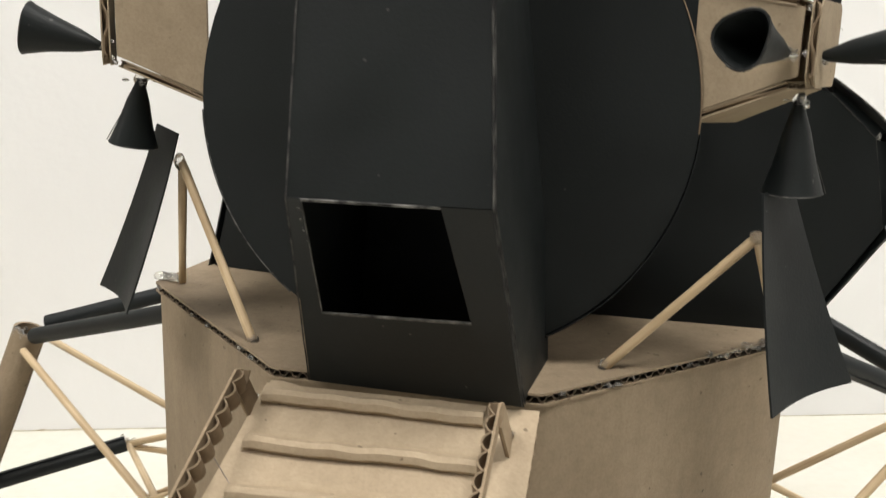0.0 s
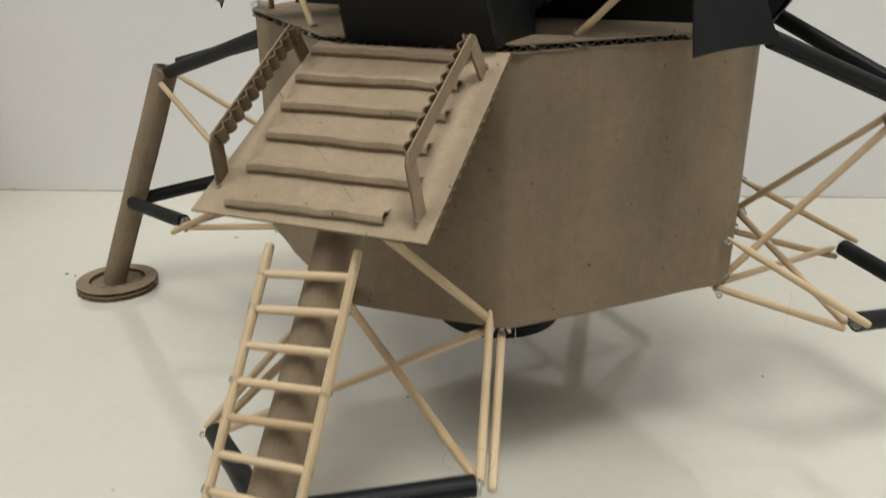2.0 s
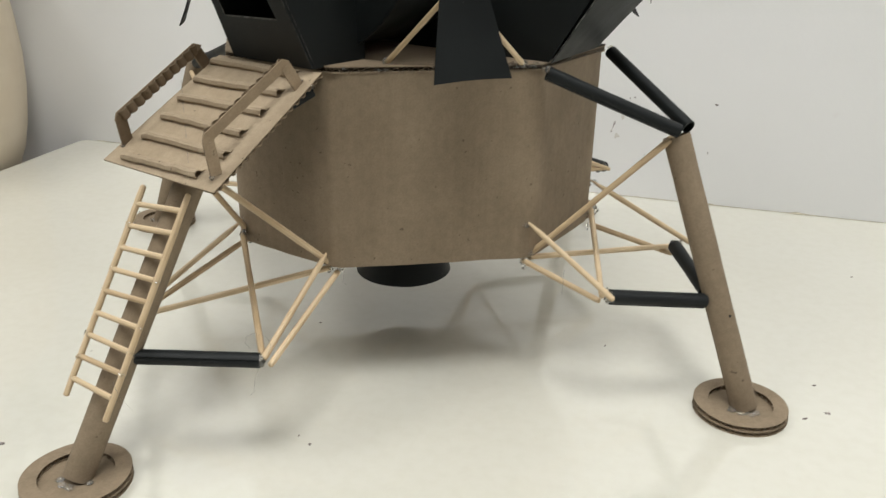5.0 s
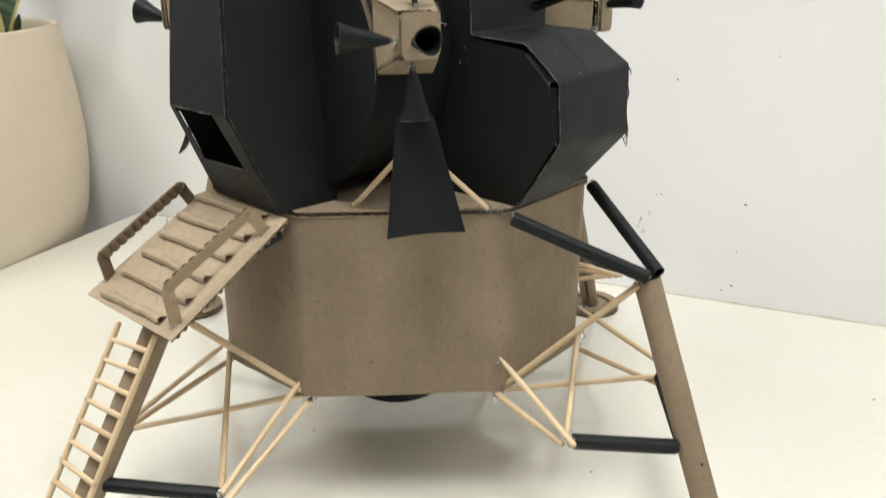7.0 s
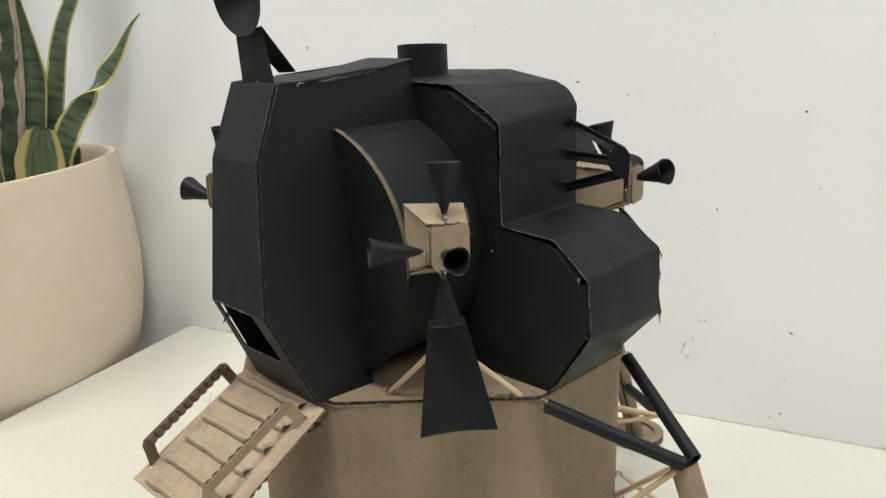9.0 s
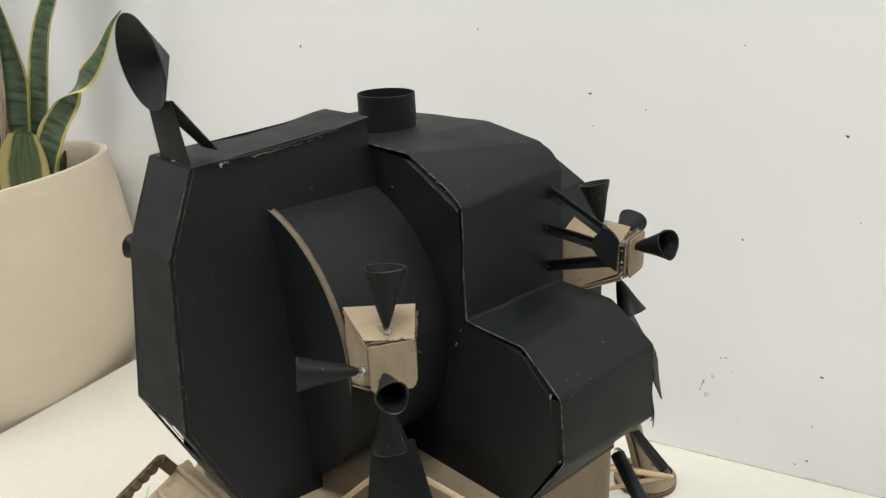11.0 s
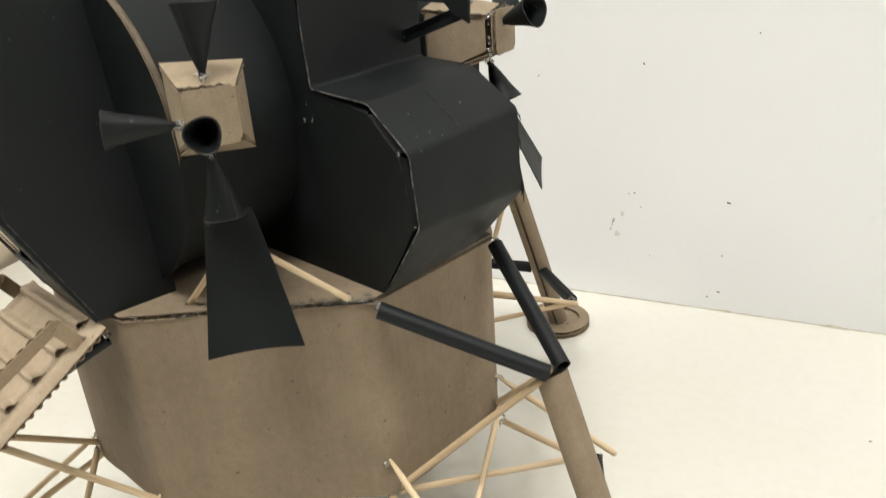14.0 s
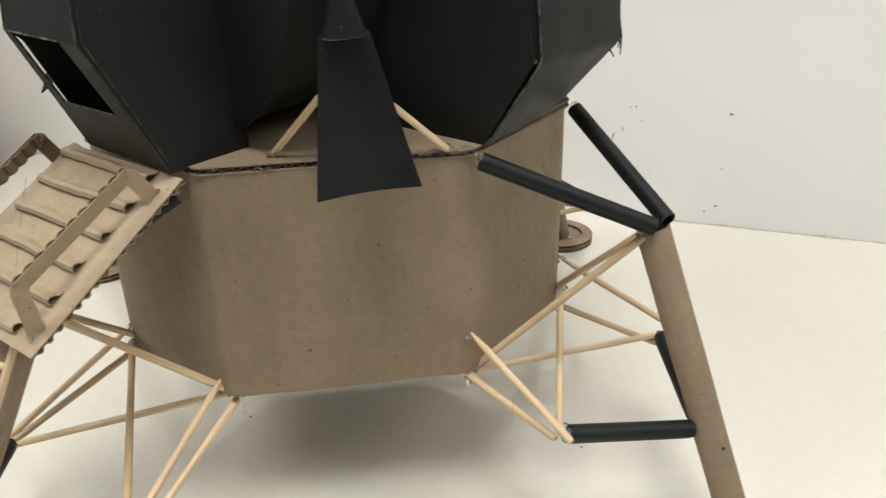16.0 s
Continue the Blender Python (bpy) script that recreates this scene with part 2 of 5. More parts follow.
_l.new(noise_tex(_n, _l, coords(_n, _l, (1, 30, 1), "UV"), 1.0, 4), _wig.inputs[0])
_wig.inputs[1].default_value = 0.4
_l.new(_ab.outputs[0], _wig.inputs[2])
_mid = ramp(_n, _l, noise_tex(_n, _l, coords(_n, _l, (6, 14, 1), "UV"), 1.0, 4), [(0.35, (0.060, 0.095, 0.045)), (0.65, (0.135, 0.175, 0.095))])
_l.new(mix(_n, _l, _mid, (0.47, 0.41, 0.17), ramp(_n, _l, _wig.outputs[0], [(0.86, (0, 0, 0)), (1.0, (1, 1, 1))])), _b.inputs["Base Color"])
M_DIFF, _n, _l, _b = material("lamp_diffuser", 0.6, 0.2)
_b.inputs["Emission Color"].default_value = (0.97, 0.98, 0.93, 1)
_b.inputs["Emission Strength"].default_value = 6.0
M_STAND = wood("stand_wood", (0.16, 0.10, 0.06), (0.30, 0.20, 0.12))
# the unseen south wall's dark tone stands in for a dim room front
M_DIM, _n, _l, _b = material("darkened_unseen_wall", 0.7, 0.2)
_l.new(ramp(_n, _l, noise_tex(_n, _l, coords(_n, _l), 3.0, 5), [(0.3, (0.16, 0.16, 0.155)), (0.7, (0.21, 0.21, 0.205))]), _b.inputs["Base Color"])
# unseen floor, its colour darkened to bounce less light onto the model
M_FLOOR = wood("floor_boards", (0.075, 0.055, 0.040), (0.14, 0.105, 0.08))

# ---------------------------------------------------------------- mesh helpers
WORLD_OF = {}
I4 = Matrix.Identity(4)


def add(name, bm, mat, parent=None, m=I4, label="", smooth=False):
    me = bpy.data.meshes.new(name)
    bmesh.ops.recalc_face_normals(bm, faces=bm.faces)
    if smooth:
        for f in bm.faces:
            f.smooth = True
        for e in bm.edges:
            if len(e.link_faces) == 2 and e.calc_face_angle(0) > 0.7:
                e.smooth = False
    bm.to_mesh(me)
    bm.free()
    for one in mat if isinstance(mat, (list, tuple)) else (mat,):
        me.materials.append(one)
    ob = new(name, me)
    WORLD_OF[ob] = m.copy()
    ob.matrix_basis = m
    if parent:
        ob.parent = parent
        ob.matrix_parent_inverse = WORLD_OF[parent].inverted()
    return tagged(ob, label) if label else ob


def part(name, bm, mat, parent, label="", m=I4, smooth=False):
    return add(name, bm, mat, parent, m, label, smooth)


def empty(name, m=I4):
    ob = new(name)
    ob.matrix_basis = m
    WORLD_OF[ob] = m.copy()
    return ob


def along(p, q):
    """A pose at p whose z axis points to q, and the distance."""
    p, q = Vector(p), Vector(q)
    d = q - p
    return Matrix.Translation(p) @ d.to_track_quat("Z", "Y").to_matrix().to_4x4(), d.length


def lathe(bm, rows, seg=24, close=False, wob=0.0):
    """Turns rows of (radius, z) round the z axis."""
    rings = []
    for k, (r, z) in enumerate(rows):
        ring = []
        for i in range(seg):
            a = 2 * math.pi * i / seg
            rr = r * (1 + wob * noise.noise(Vector((math.cos(a) * 1.7, math.sin(a) * 1.7, z * 40 + k * 0.01))))
            ring.append(bm.verts.new((rr * math.cos(a), rr * math.sin(a), z)))
        rings.append(ring)
    for a, b in zip(rings, rings[1:] + (rings[:1] if close else [])):
        for i in range(seg):
            bm.faces.new((a[i], a[(i + 1) % seg], b[(i + 1) % seg], b[i]))
    return rings


def stick(name, p, q, r, mat, parent, label="", taper=1.0, seg=10, point=False):
    """A round stick with softened ends and a slightly uneven girth."""
    m, n = along(p, q)
    bm = bmesh.new()
    rows = [(r * 0.55, 0), (r * 0.95, r * 0.35)] + [(r * (1 + (taper - 1) * k / 4) * (1 + random.uniform(-0.05, 0.05)), n * (0.04 + 0.92 * k / 4)) for k in range(5)] + [(r * taper * 0.9, n - r * 0.35), (r * taper * 0.5, n)]
    if point:
        # the sharpened end
        rows = [(r * 0.18, -0.001), (r * 0.6, 0.005), (r * 0.97, 0.013)] + [w for w in rows if w[1] > 0.014]
    rings = lathe(bm, rows, seg)
    bm.faces.new(rings[0][::-1])
    bm.faces.new(rings[-1])
    return part(name, bm, mat, parent, label, m, True)


def rolled(name, p, q, r, wall, mat, parent, label="", bend=0.0, slit=None):
    """A hand-rolled tube of paper or card: open ends, an overlapping seam, a little bent and dented."""
    m, n = along(p, q)
    bm = bmesh.new()
    turns, seg, rings, start = 1.12, 24, 9, random.uniform(0, 6.28)
    if slit:
        # an open seam that faces the given way
        d = m.to_3x3().inverted() @ Vector(slit)
        turns, start = 0.965, math.atan2(d.y, d.x) + 0.035 * math.pi
    outer, inner = [], []
    for k in range(rings):
        z = n * k / (rings - 1)
        off = bend * math.sin(math.pi * k / (rings - 1))
        row_o, row_i = [], []
        for i in range(seg + 1):
            a = start + 2 * math.pi * turns * i / seg
            rr = r * (1 + 0.03 * noise.noise(Vector((math.cos(a), math.sin(a), z * 50))) + 0.0) - (0 if slit else wall * 0.9 * (i / seg) - wall * 0.5)
            row_o.append(bm.verts.new((rr * math.cos(a) + off, rr * math.sin(a), z)))
            row_i.append(bm.verts.new(((rr - wall) * math.cos(a) + off, (rr - wall) * math.sin(a), z)))
        outer.append(row_o)
        inner.append(row_i)
    for k in range(rings - 1):
        for i in range(seg):
            bm.faces.new((outer[k][i], outer[k][i + 1], outer[k + 1][i + 1], outer[k + 1][i]))
            bm.faces.new((inner[k][i + 1], inner[k][i], inner[k + 1][i], inner[k + 1][i + 1]))
        for i in (0, seg):
            bm.faces.new((outer[k][i], inner[k][i], inner[k + 1][i], outer[k + 1][i]))
    for k in (0, rings - 1):
        for i in range(seg):
            bm.faces.new((outer[k][i], outer[k][i + 1], inner[k][i + 1], inner[k][i]))
    return part(name, bm, mat, parent, label, m, True)


def glue(p, size, parent, name="glue_blob", stretch=(1, 1, 1)):
    """A blob of clear hot glue with a drip."""
    bm = bmesh.new()
    bmesh.ops.create_icosphere(bm, subdivisions=2, radius=1.0)
    seed = Vector(p) * 900
    sx, sy, sz = (random.uniform(0.7, 1.3) for _ in range(3))
    for v in bm.verts:
        k = 1 + 0.45 * noise.noise(v.co * 1.6 + seed)
        v.co = Vector((v.co.x * sx * stretch[0], v.co.y * sy * stretch[1], v.co.z * sz * stretch[2])) * k * size
    return part(name, bm, M_GLUE, parent, "", Matrix.Translation(p), True)


def fillet(poly, r, n=4):
    """Rounds the corners of a polygon of 2D points."""
    out = []
    for i, c in enumerate(poly):
        c = Vector(c)
        a, b = (Vector(poly[i - 1]) - c), (Vector(poly[(i + 1) % len(poly)]) - c)
        t = min(r, a.length * 0.45, b.length * 0.45)
        p, q = c + a.normalized() * t, c + b.normalized() * t
        for k in range(n + 1):
            s = k / n
            out.append(p * (1 - s) ** 2 + c * 2 * s * (1 - s) + q * s * s)
    return out


def plate(bm, poly, m, z0, z1, idx=0):
    """A flat plate with the outline poly, from z0 to z1 in the pose m."""
    a = [bm.verts.new(m @ Vector((x, y, z0))) for x, y in poly]
    b = [bm.verts.new(m @ Vector((x, y, z1))) for x, y in poly]
    faces = [bm.faces.new(a[::-1]), bm.faces.new(b)]
    for i in range(len(poly)):
        j = (i + 1) % len(poly)
        faces.append(bm.faces.new((a[i], a[j], b[j], b[i])))
    for f in faces:
        f.material_index = idx
    return faces


def chord(poly, s):
    """Where the line x = s crosses a convex polygon: its two y values."""
    ys = []
    for (x0, y0), (x1, y1) in zip(poly, poly[1:] + poly[:1]):
        if (x0 - s) * (x1 - s) <= 0 and x0 != x1:
            ys.append(y0 + (y1 - y0) * (s - x0) / (x1 - x0))
    return (min(ys), max(ys)) if len(ys) > 1 else None


def corrugated(bm, poly, m, thick, angle=0.0, pitch=0.0055, liner=0.00045, faced=True):
    """Corrugated board with a convex outline: two liners (slot 0) and the wavy flute between them (slot 1)."""
    turn, back = Matrix.Rotation(-angle, 2), Matrix.Rotation(angle, 2)
    poly = [tuple(p) for p in poly]
    if faced:
        plate(bm, poly, m, 0, liner, 0)
    plate(bm, poly, m, thick - liner, thick, 0)
    loc = [tuple(turn @ Vector(p)) for p in poly]
    lo, hi = min(p[0] for p in loc), max(p[0] for p in loc)
    steps = max(12, int((hi - lo) / pitch * 12))
    last = None
    for k in range(steps + 1):
        s = lo + (hi - lo) * (0.001 + 0.998 * k / steps)
        c = chord(loc, s)
        if not c:
            continue
        wave = math.sin(2 * math.pi * (s - lo) / pitch + 0.6 * noise.noise(Vector((s * 90, 3, 1))))
        wave = max(-1.0, min(1.0, 1.5 * wave + 0.3 * noise.noise(Vector((s * 160, 1, 5)))))
        z = thick / 2 + (thick / 2 - liner * 1.45) * wave
        inset = (0.0005 if faced else -0.0003) + 0.0006 * abs(noise.noise(Vector((s * 300, 9, 2))))
        row = []
        for y in (c[0] + inset, c[1] - inset):
            x2, y2 = back @ Vector((s, y))
            row.append((bm.verts.new(m @ Vector((x2, y2, z + 0.00032))), bm.verts.new(m @ Vector((x2, y2, z - 0.00032)))))
        if last:
            for i in (0, 1):
                f = bm.faces.new((last[0][i], row[0][i], row[1][i], last[1][i]))
                f.material_index = 1
            for i in (0, 1):
                f = bm.faces.new((last[i][0], row[i][0], row[i][1], last[i][1]))
                f.material_index = 1
        last = row


def sheet(bm, rows, thick=0.0006, idx=0):
    """A sheet of paper through a grid of points, with thickness along its normals."""
    ny, nx = len(rows), len(rows[0])
    P = [[Vector(p) for p in r] for r in rows]
    top, bot = [], []
    for j in range(ny):
        rt, rb = [], []
        for i in range(nx):
            du = P[j][min(i + 1, nx - 1)] - P[j][max(i - 1, 0)]
            dv = P[min(j + 1, ny - 1)][i] - P[max(j - 1, 0)][i]
            n = du.cross(dv)
            n = n.normalized() if n.length > 1e-12 else Vector((0, 0, 1))
            rt.append(bm.verts.new(P[j][i] + n * thick / 2))
            rb.append(bm.verts.new(P[j][i] - n * thick / 2))
        top.append(rt)
        bot.append(rb)
    fs = []
    for j in range(ny - 1):
        for i in range(nx - 1):
            fs.append(bm.faces.new((top[j][i], top[j][i + 1], top[j + 1][i + 1], top[j + 1][i])))
            fs.append(bm.faces.new((bot[j][i + 1], bot[j][i], bot[j + 1][i], bot[j + 1][i + 1])))
    for j in range(ny - 1):
        for i in (0, nx - 1):
            fs.append(bm.faces.new((top[j][i], bot[j][i], bot[j + 1][i], top[j + 1][i])))
    for i in range(nx - 1):
        for j in (0, ny - 1):
            fs.append(bm.faces.new((top[j][i], top[j][i + 1], bot[j][i + 1], bot[j][i])))
    for f in fs:
        f.material_index = idx


def grid(a, b, c, d, nx, ny, bow=0.0, rough=0.0):
    """Points of a patch with the corners a, b (first row) and d, c (last row), bowed along its normal."""
    a, b, c, d = (Vector(p) for p in (a, b, c, d))
    n = (b - a).cross(d - a).normalized()
    out = []
    for j in range(ny):
        v = j / (ny - 1)
        row = []
        for i in range(nx):
            u = i / (nx - 1)
            p = a * (1 - u) * (1 - v) + b * u * (1 - v) + c * u * v + d * (1 - u) * v
            k = bow * math.sin(math.pi * u) * math.sin(math.pi * min(1, max(0, v))) + rough * noise.noise(p * 60)
            row.append(p + n * k)
        out.append(row)
    return out


def ring_sheet(bm, outer, hole, thick):
    """A four-sided sheet with a four-sided hole."""
    n = (outer[1] - outer[0]).cross(outer[3] - outer[0]).normalized() * thick / 2
    layers = [[[bm.verts.new(p + n * s) for p in loop] for loop in (outer, hole)] for s in (1, -1)]
    for o, h in layers:
        for k in range(4):
            j = (k + 1) % 4
            bm.faces.new((o[k], o[j], h[j], h[k]))
    for g in (0, 1):
        for k in range(4):
            j = (k + 1) % 4
            bm.faces.new((layers[0][g][k], layers[0][g][j], layers[1][g][j], layers[1][g][k]))


def board(bm, q, inside, thick, angle=0.15):
    """A four-sided piece of corrugated board; its thickness lies towards the point inside."""
    a, b, c, d = q
    x = (b - a).normalized()
    n = x.cross(d - a).normalized()
    if n.dot(inside - a) < 0:
        n = -n
    y = n.cross(x)
    m = Matrix(((x.x, y.x, n.x, a.x), (x.y, y.y, n.y, a.y), (x.z, y.z, n.z, a.z), (0, 0, 0, 1)))
    inv = m.inverted()
    corrugated(bm, [tuple((inv @ p).to_2d()) for p in q], m, thick, angle, 0.0050, 0.0005)


def thread(name, pts, r, mat, parent, label=""):
    """A thin worn line of bare paper along a fold or a cut."""
    bm = bmesh.new()
    pts = [Vector(p) for p in pts]
    rings = []
    for i, p in enumerate(pts):
        d = (pts[min(i + 1, len(pts) - 1)] - pts[max(i - 1, 0)]).normalized()
        x = d.orthogonal().normalized()
        y = d.cross(x)
        rings.append([bm.verts.new(p + (x * math.cos(t) + y * math.sin(t)) * r) for t in (0.4, 1.97, 3.54, 5.11)])
    for a, b in zip(rings, rings[1:]):
        for i in range(4):
            bm.faces.new((a[i], a[(i + 1) % 4], b[(i + 1) % 4], b[i]))
    bm.faces.new(rings[0])
    bm.faces.new(rings[-1])
    return part(name, bm, mat, parent, label)


def box_bm(bm, m, lo, hi, bevel=0.0):
    r = bmesh.ops.create_cube(bm, size=1.0)
    for v in r["verts"]:
        v.co = m @ Vector([lo[k] + (hi[k] - lo[k]) * (v.co[k] + 0.5) for k in range(3)])
    if bevel:
        es = list({e for v in r["verts"] for e in v.link_edges})
        bmesh.ops.bevel(bm, geom=es, offset=bevel, segments=2, affect="EDGES", profile=0.6)


# ---------------------------------------------------------------- the room
ROOM = Matrix.Translation(CORNER) @ pose(0, 0, 0, 0, 0, ROOM_TURN)     # x along the wall, y into the wall, z up
A0, A1, B1 = -1.6, 3.2, 3.4


def structure(name, lo, hi, mat, label, category, bevel=0.0):
    bm = bmesh.new()
    box_bm(bm, I4, lo, hi, bevel)
    ob = add(name, bm, mat, None, ROOM)
    return tagged(ob, label, category, "", "structure")


structure("wall_north", (A0, 0.0, FLOOR_Z), (A1, 0.12, CEILING_Z), M_WALL, "white painted wall with small dark scuffs behind the table", "wall")
structure("wall_south", (A0, -B1 - 0.12, FLOOR_Z), (A1, -B1, CEILING_Z), M_DIM, "plain unseen wall closing the room, darkened to dim its reflections", "wall")
structure("wall_west", (A0 - 0.12, -B1, FLOOR_Z), (A0, 0.0, CEILING_Z), M_WALL, "plain white side wall closing the room", "wall")
structure("wall_east", (A1, -B1, FLOOR_Z), (A1 + 0.12, 0.0, CEILING_Z), M_WALL, "plain white side wall closing the room", "wall")
structure("ceiling", (A0, -B1, CEILING_Z), (A1, 0.0, CEILING_Z + 0.1), M_WALL, "plain white ceiling", "ceiling")
structure("floor", (A0, -B1, FLOOR_Z - 0.1), (A1, 0.0, FLOOR_Z), M_FLOOR, "plain unseen wooden floor, darkened to cut bounced light", "floor")

for a, b, watts, size in LAMPS:
    light = tagged(empty("ceiling_light", ROOM @ Matrix.Translation((a, -b, CEILING_Z))), "square white ceiling light with a lit diffuser", "ceiling light", "ceiling lights")
    h = size / 2 + 0.01
    bm = bmesh.new()
    for lo, hi in (((-h - 0.02, -h - 0.02, -0.03), (-h, h + 0.02, 0)), ((h, -h - 0.02, -0.03), (h + 0.02, h + 0.02, 0)), ((-h, -h - 0.02, -0.03), (h, -h, 0)), ((-h, h, -0.03), (h, h + 0.02, 0))):
        box_bm(bm, I4, lo, hi)
    part("frame", bm, M_WALL, light, "", WORLD_OF[light])
    bm = bmesh.new()
    box_bm(bm, I4, (-h + 0.002, -h + 0.002, -0.02), (h - 0.002, h - 0.002, -0.012))
    part("diffuser", bm, M_DIFF, light, "lit white diffuser", WORLD_OF[light])

# the table: a white laminate top on panel legs, pushed against the wall
table = tagged(empty("table", ROOM @ Matrix.Translation((0.9, -0.4, FLOOR_Z))), "white glossy laminate table pushed against the wall", "table")
bm = bmesh.new()
TOP = fillet([(0.0, -0.0002), (0.0, -0.95), (2.1, -0.95), (2.1, -0.0002)], 0.012, 5)
plate(bm, TOP, I4, -0.035, 0.0)
part("tabletop", bm, M_TABLE, table, "glossy white laminate top", ROOM)
for a in (0.06, 1.98):
    bm = bmesh.new()
    box_bm(bm, I4, (a, -0.88, FLOOR_Z), (a + 0.03, -0.06, -0.035), 0.002)
    part("leg_panel", bm, M_TABLE, table, "", ROOM)
bm = bmesh.new()
rows = []
for k in range(420):
    a = 0.02 + 2.07 * k / 419
    h = 0.0004 + 0.0012 * abs(noise.noise(Vector((a * 22, 0, 0)))) + 0.0022 * max(0.0, noise.noise(Vector((a * 70, 5, 0))) - 0.1)
    rows.append([(a, -0.0003, h), (a, -h * 0.5, h * 0.6), (a, -h * 0.8 - 0.0003, 0.0003)])
sheet(bm, rows, 0.0003)
tagged(add("trim", bm, M_SEAM, None, ROOM), "thin uneven brownish joint line between table and wall", "trim", "", "structure")

# small scuffs on the wall: along the wall, height, size, tone
random.seed(5)


def scuff(name, marks, mat, label, normal_up=False):
    bm = bmesh.new()
    for a, h, s in marks:
        n = 7
        tilt = random.uniform(0, math.pi)
        ring = []
        for i in range(n):
            t = 2 * math.pi * i / n
            r = s * random.uniform(0.45, 1.1)
            x, y = r * math.cos(t) * 1.5, r * math.sin(t) * 0.8
            x, y = x * math.cos(tilt) - y * math.sin(tilt), x * math.sin(tilt) + y * math.cos(tilt)
            ring.append((a + x, h + y))
        base = [bm.verts.new((x, y, 0.0001) if normal_up else (x, -0.00015, y)) for x, y in ring]
        cap = [bm.verts.new((a + (x - a) * 0.7, h + (y - h) * 0.7, 0.0005) if normal_up else (a + (x - a) * 0.8, -0.00022, h + (y - h) * 0.8)) for x, y in ring]
        bm.faces.new(cap)
        for i in range(n):
            bm.faces.new((base[i], base[(i + 1) % n], cap[(i + 1) % n], cap[i]))
    return tagged(add(name, bm, mat, None, ROOM), label, "scuff marks", "", "stuff")

# ---------------------------------------------------------------- the lander model
lander = tagged(empty("lunar_lander_model"), "handmade lunar lander model of brown cardboard, black card and bamboo skewers", "model spacecraft")
PLATE_Z, BODY_Z0 = 0.1975, 0.0850
THICK = 0.0035
OCT = [(0.040, -0.1225), (0.1225, -0.041), (0.1225, 0.044), (0.040, 0.122), (-0.040, 0.122), (-0.122, 0.042), (-0.1235, -0.041), (-0.039, -0.1225)]

# descent stage: one long strip of card folded into eight sides
bm = bmesh.new()
loop = fillet(OCT, 0.0085, 6)
dense = []
for p, q in zip(loop, loop[1:] + loop[:1]):
    n = max(1, int((q - p).length / 0.006))
    dense += [p + (q - p) * (k / n) for k in range(n)]
rings_o, rings_i = [], []
LEVELS = 12
for k in range(LEVELS + 1):
    z = BODY_Z0 + (PLATE_Z - BODY_Z0) * k / LEVELS
    ro, ri = [], []
    for p in dense:
        d = p.normalized()
        s = 0.0007 * noise.noise(Vector((p.x * 45, p.y * 45, z * 6))) + 0.0005 * noise.noise(Vector((p.x * 160, p.y * 160, z * 3)))
        s -= 0.0016 * math.exp(-((p.x - 0.098) ** 2 + (p.y + 0.062) ** 2) / 0.00012) * (0.4 + 0.6 * k / LEVELS) - 0.0012 * math.exp(-((p.x - 0.110) ** 2 + (p.y + 0.052) ** 2) / 0.00005) * k / LEVELS
        zz = z + (0.0008 * noise.noise(Vector((p.x * 30, p.y * 30, 7))) if k == 0 else 0)
        ro.append(bm.verts.new((p.x + d.x * s, p.y + d.y * s, zz)))
        ri.append(bm.verts.new((p.x + d.x * (s - 0.0026), p.y + d.y * (s - 0.0026), zz)))
    rings_o.append(ro)
    rings_i.append(ri)
n = len(dense)
for k in range(LEVELS):
    for i in range(n):
        j = (i + 1) % n
        bm.faces.new((rings_o[k][i], rings_o[k][j], rings_o[k + 1][j], rings_o[k + 1][i]))
        bm.faces.new((rings_i[k][j], rings_i[k][i], rings_i[k + 1][i], rings_i[k + 1][j]))
for k in (0, LEVELS):
    for i in range(n):
        j = (i + 1) % n
        bm.faces.new((rings_o[k][i], rings_o[k][j], rings_i[k][j], rings_i[k][i]))
body = part("descent_stage_wall", bm, M_KRAFT, lander, "folded brown cardboard wall of the descent stage", I4, True)
bm = bmesh.new()
corrugated(bm, [tuple(Vector(p) * 0.975) for p in OCT], Matrix.Translation((0, 0, 0.091)), THICK, 0.3)
part("bottom_plate", bm, (M_KRAFT, M_FLUTE), lander)
bm = bmesh.new()
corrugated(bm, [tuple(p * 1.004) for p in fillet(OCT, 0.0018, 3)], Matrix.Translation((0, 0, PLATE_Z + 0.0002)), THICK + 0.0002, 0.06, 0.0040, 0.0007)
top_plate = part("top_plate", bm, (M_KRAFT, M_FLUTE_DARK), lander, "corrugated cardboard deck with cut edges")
DECK = PLATE_Z + THICK + 0.0004

# engine bell
bm = bmesh.new()
lathe(bm, [(0.018, 0.091), (0.022, 0.072), (0.029, 0.050), (0.0345, 0.034), (0.0337, 0.034), (0.028, 0.051), (0.021, 0.073), (0.017, 0.091)], 40, True, 0.02)
part("engine_bell", bm, M_BLACK, lander, "black card engine bell", Matrix.Translation((0.001, -0.005, 0)), True)


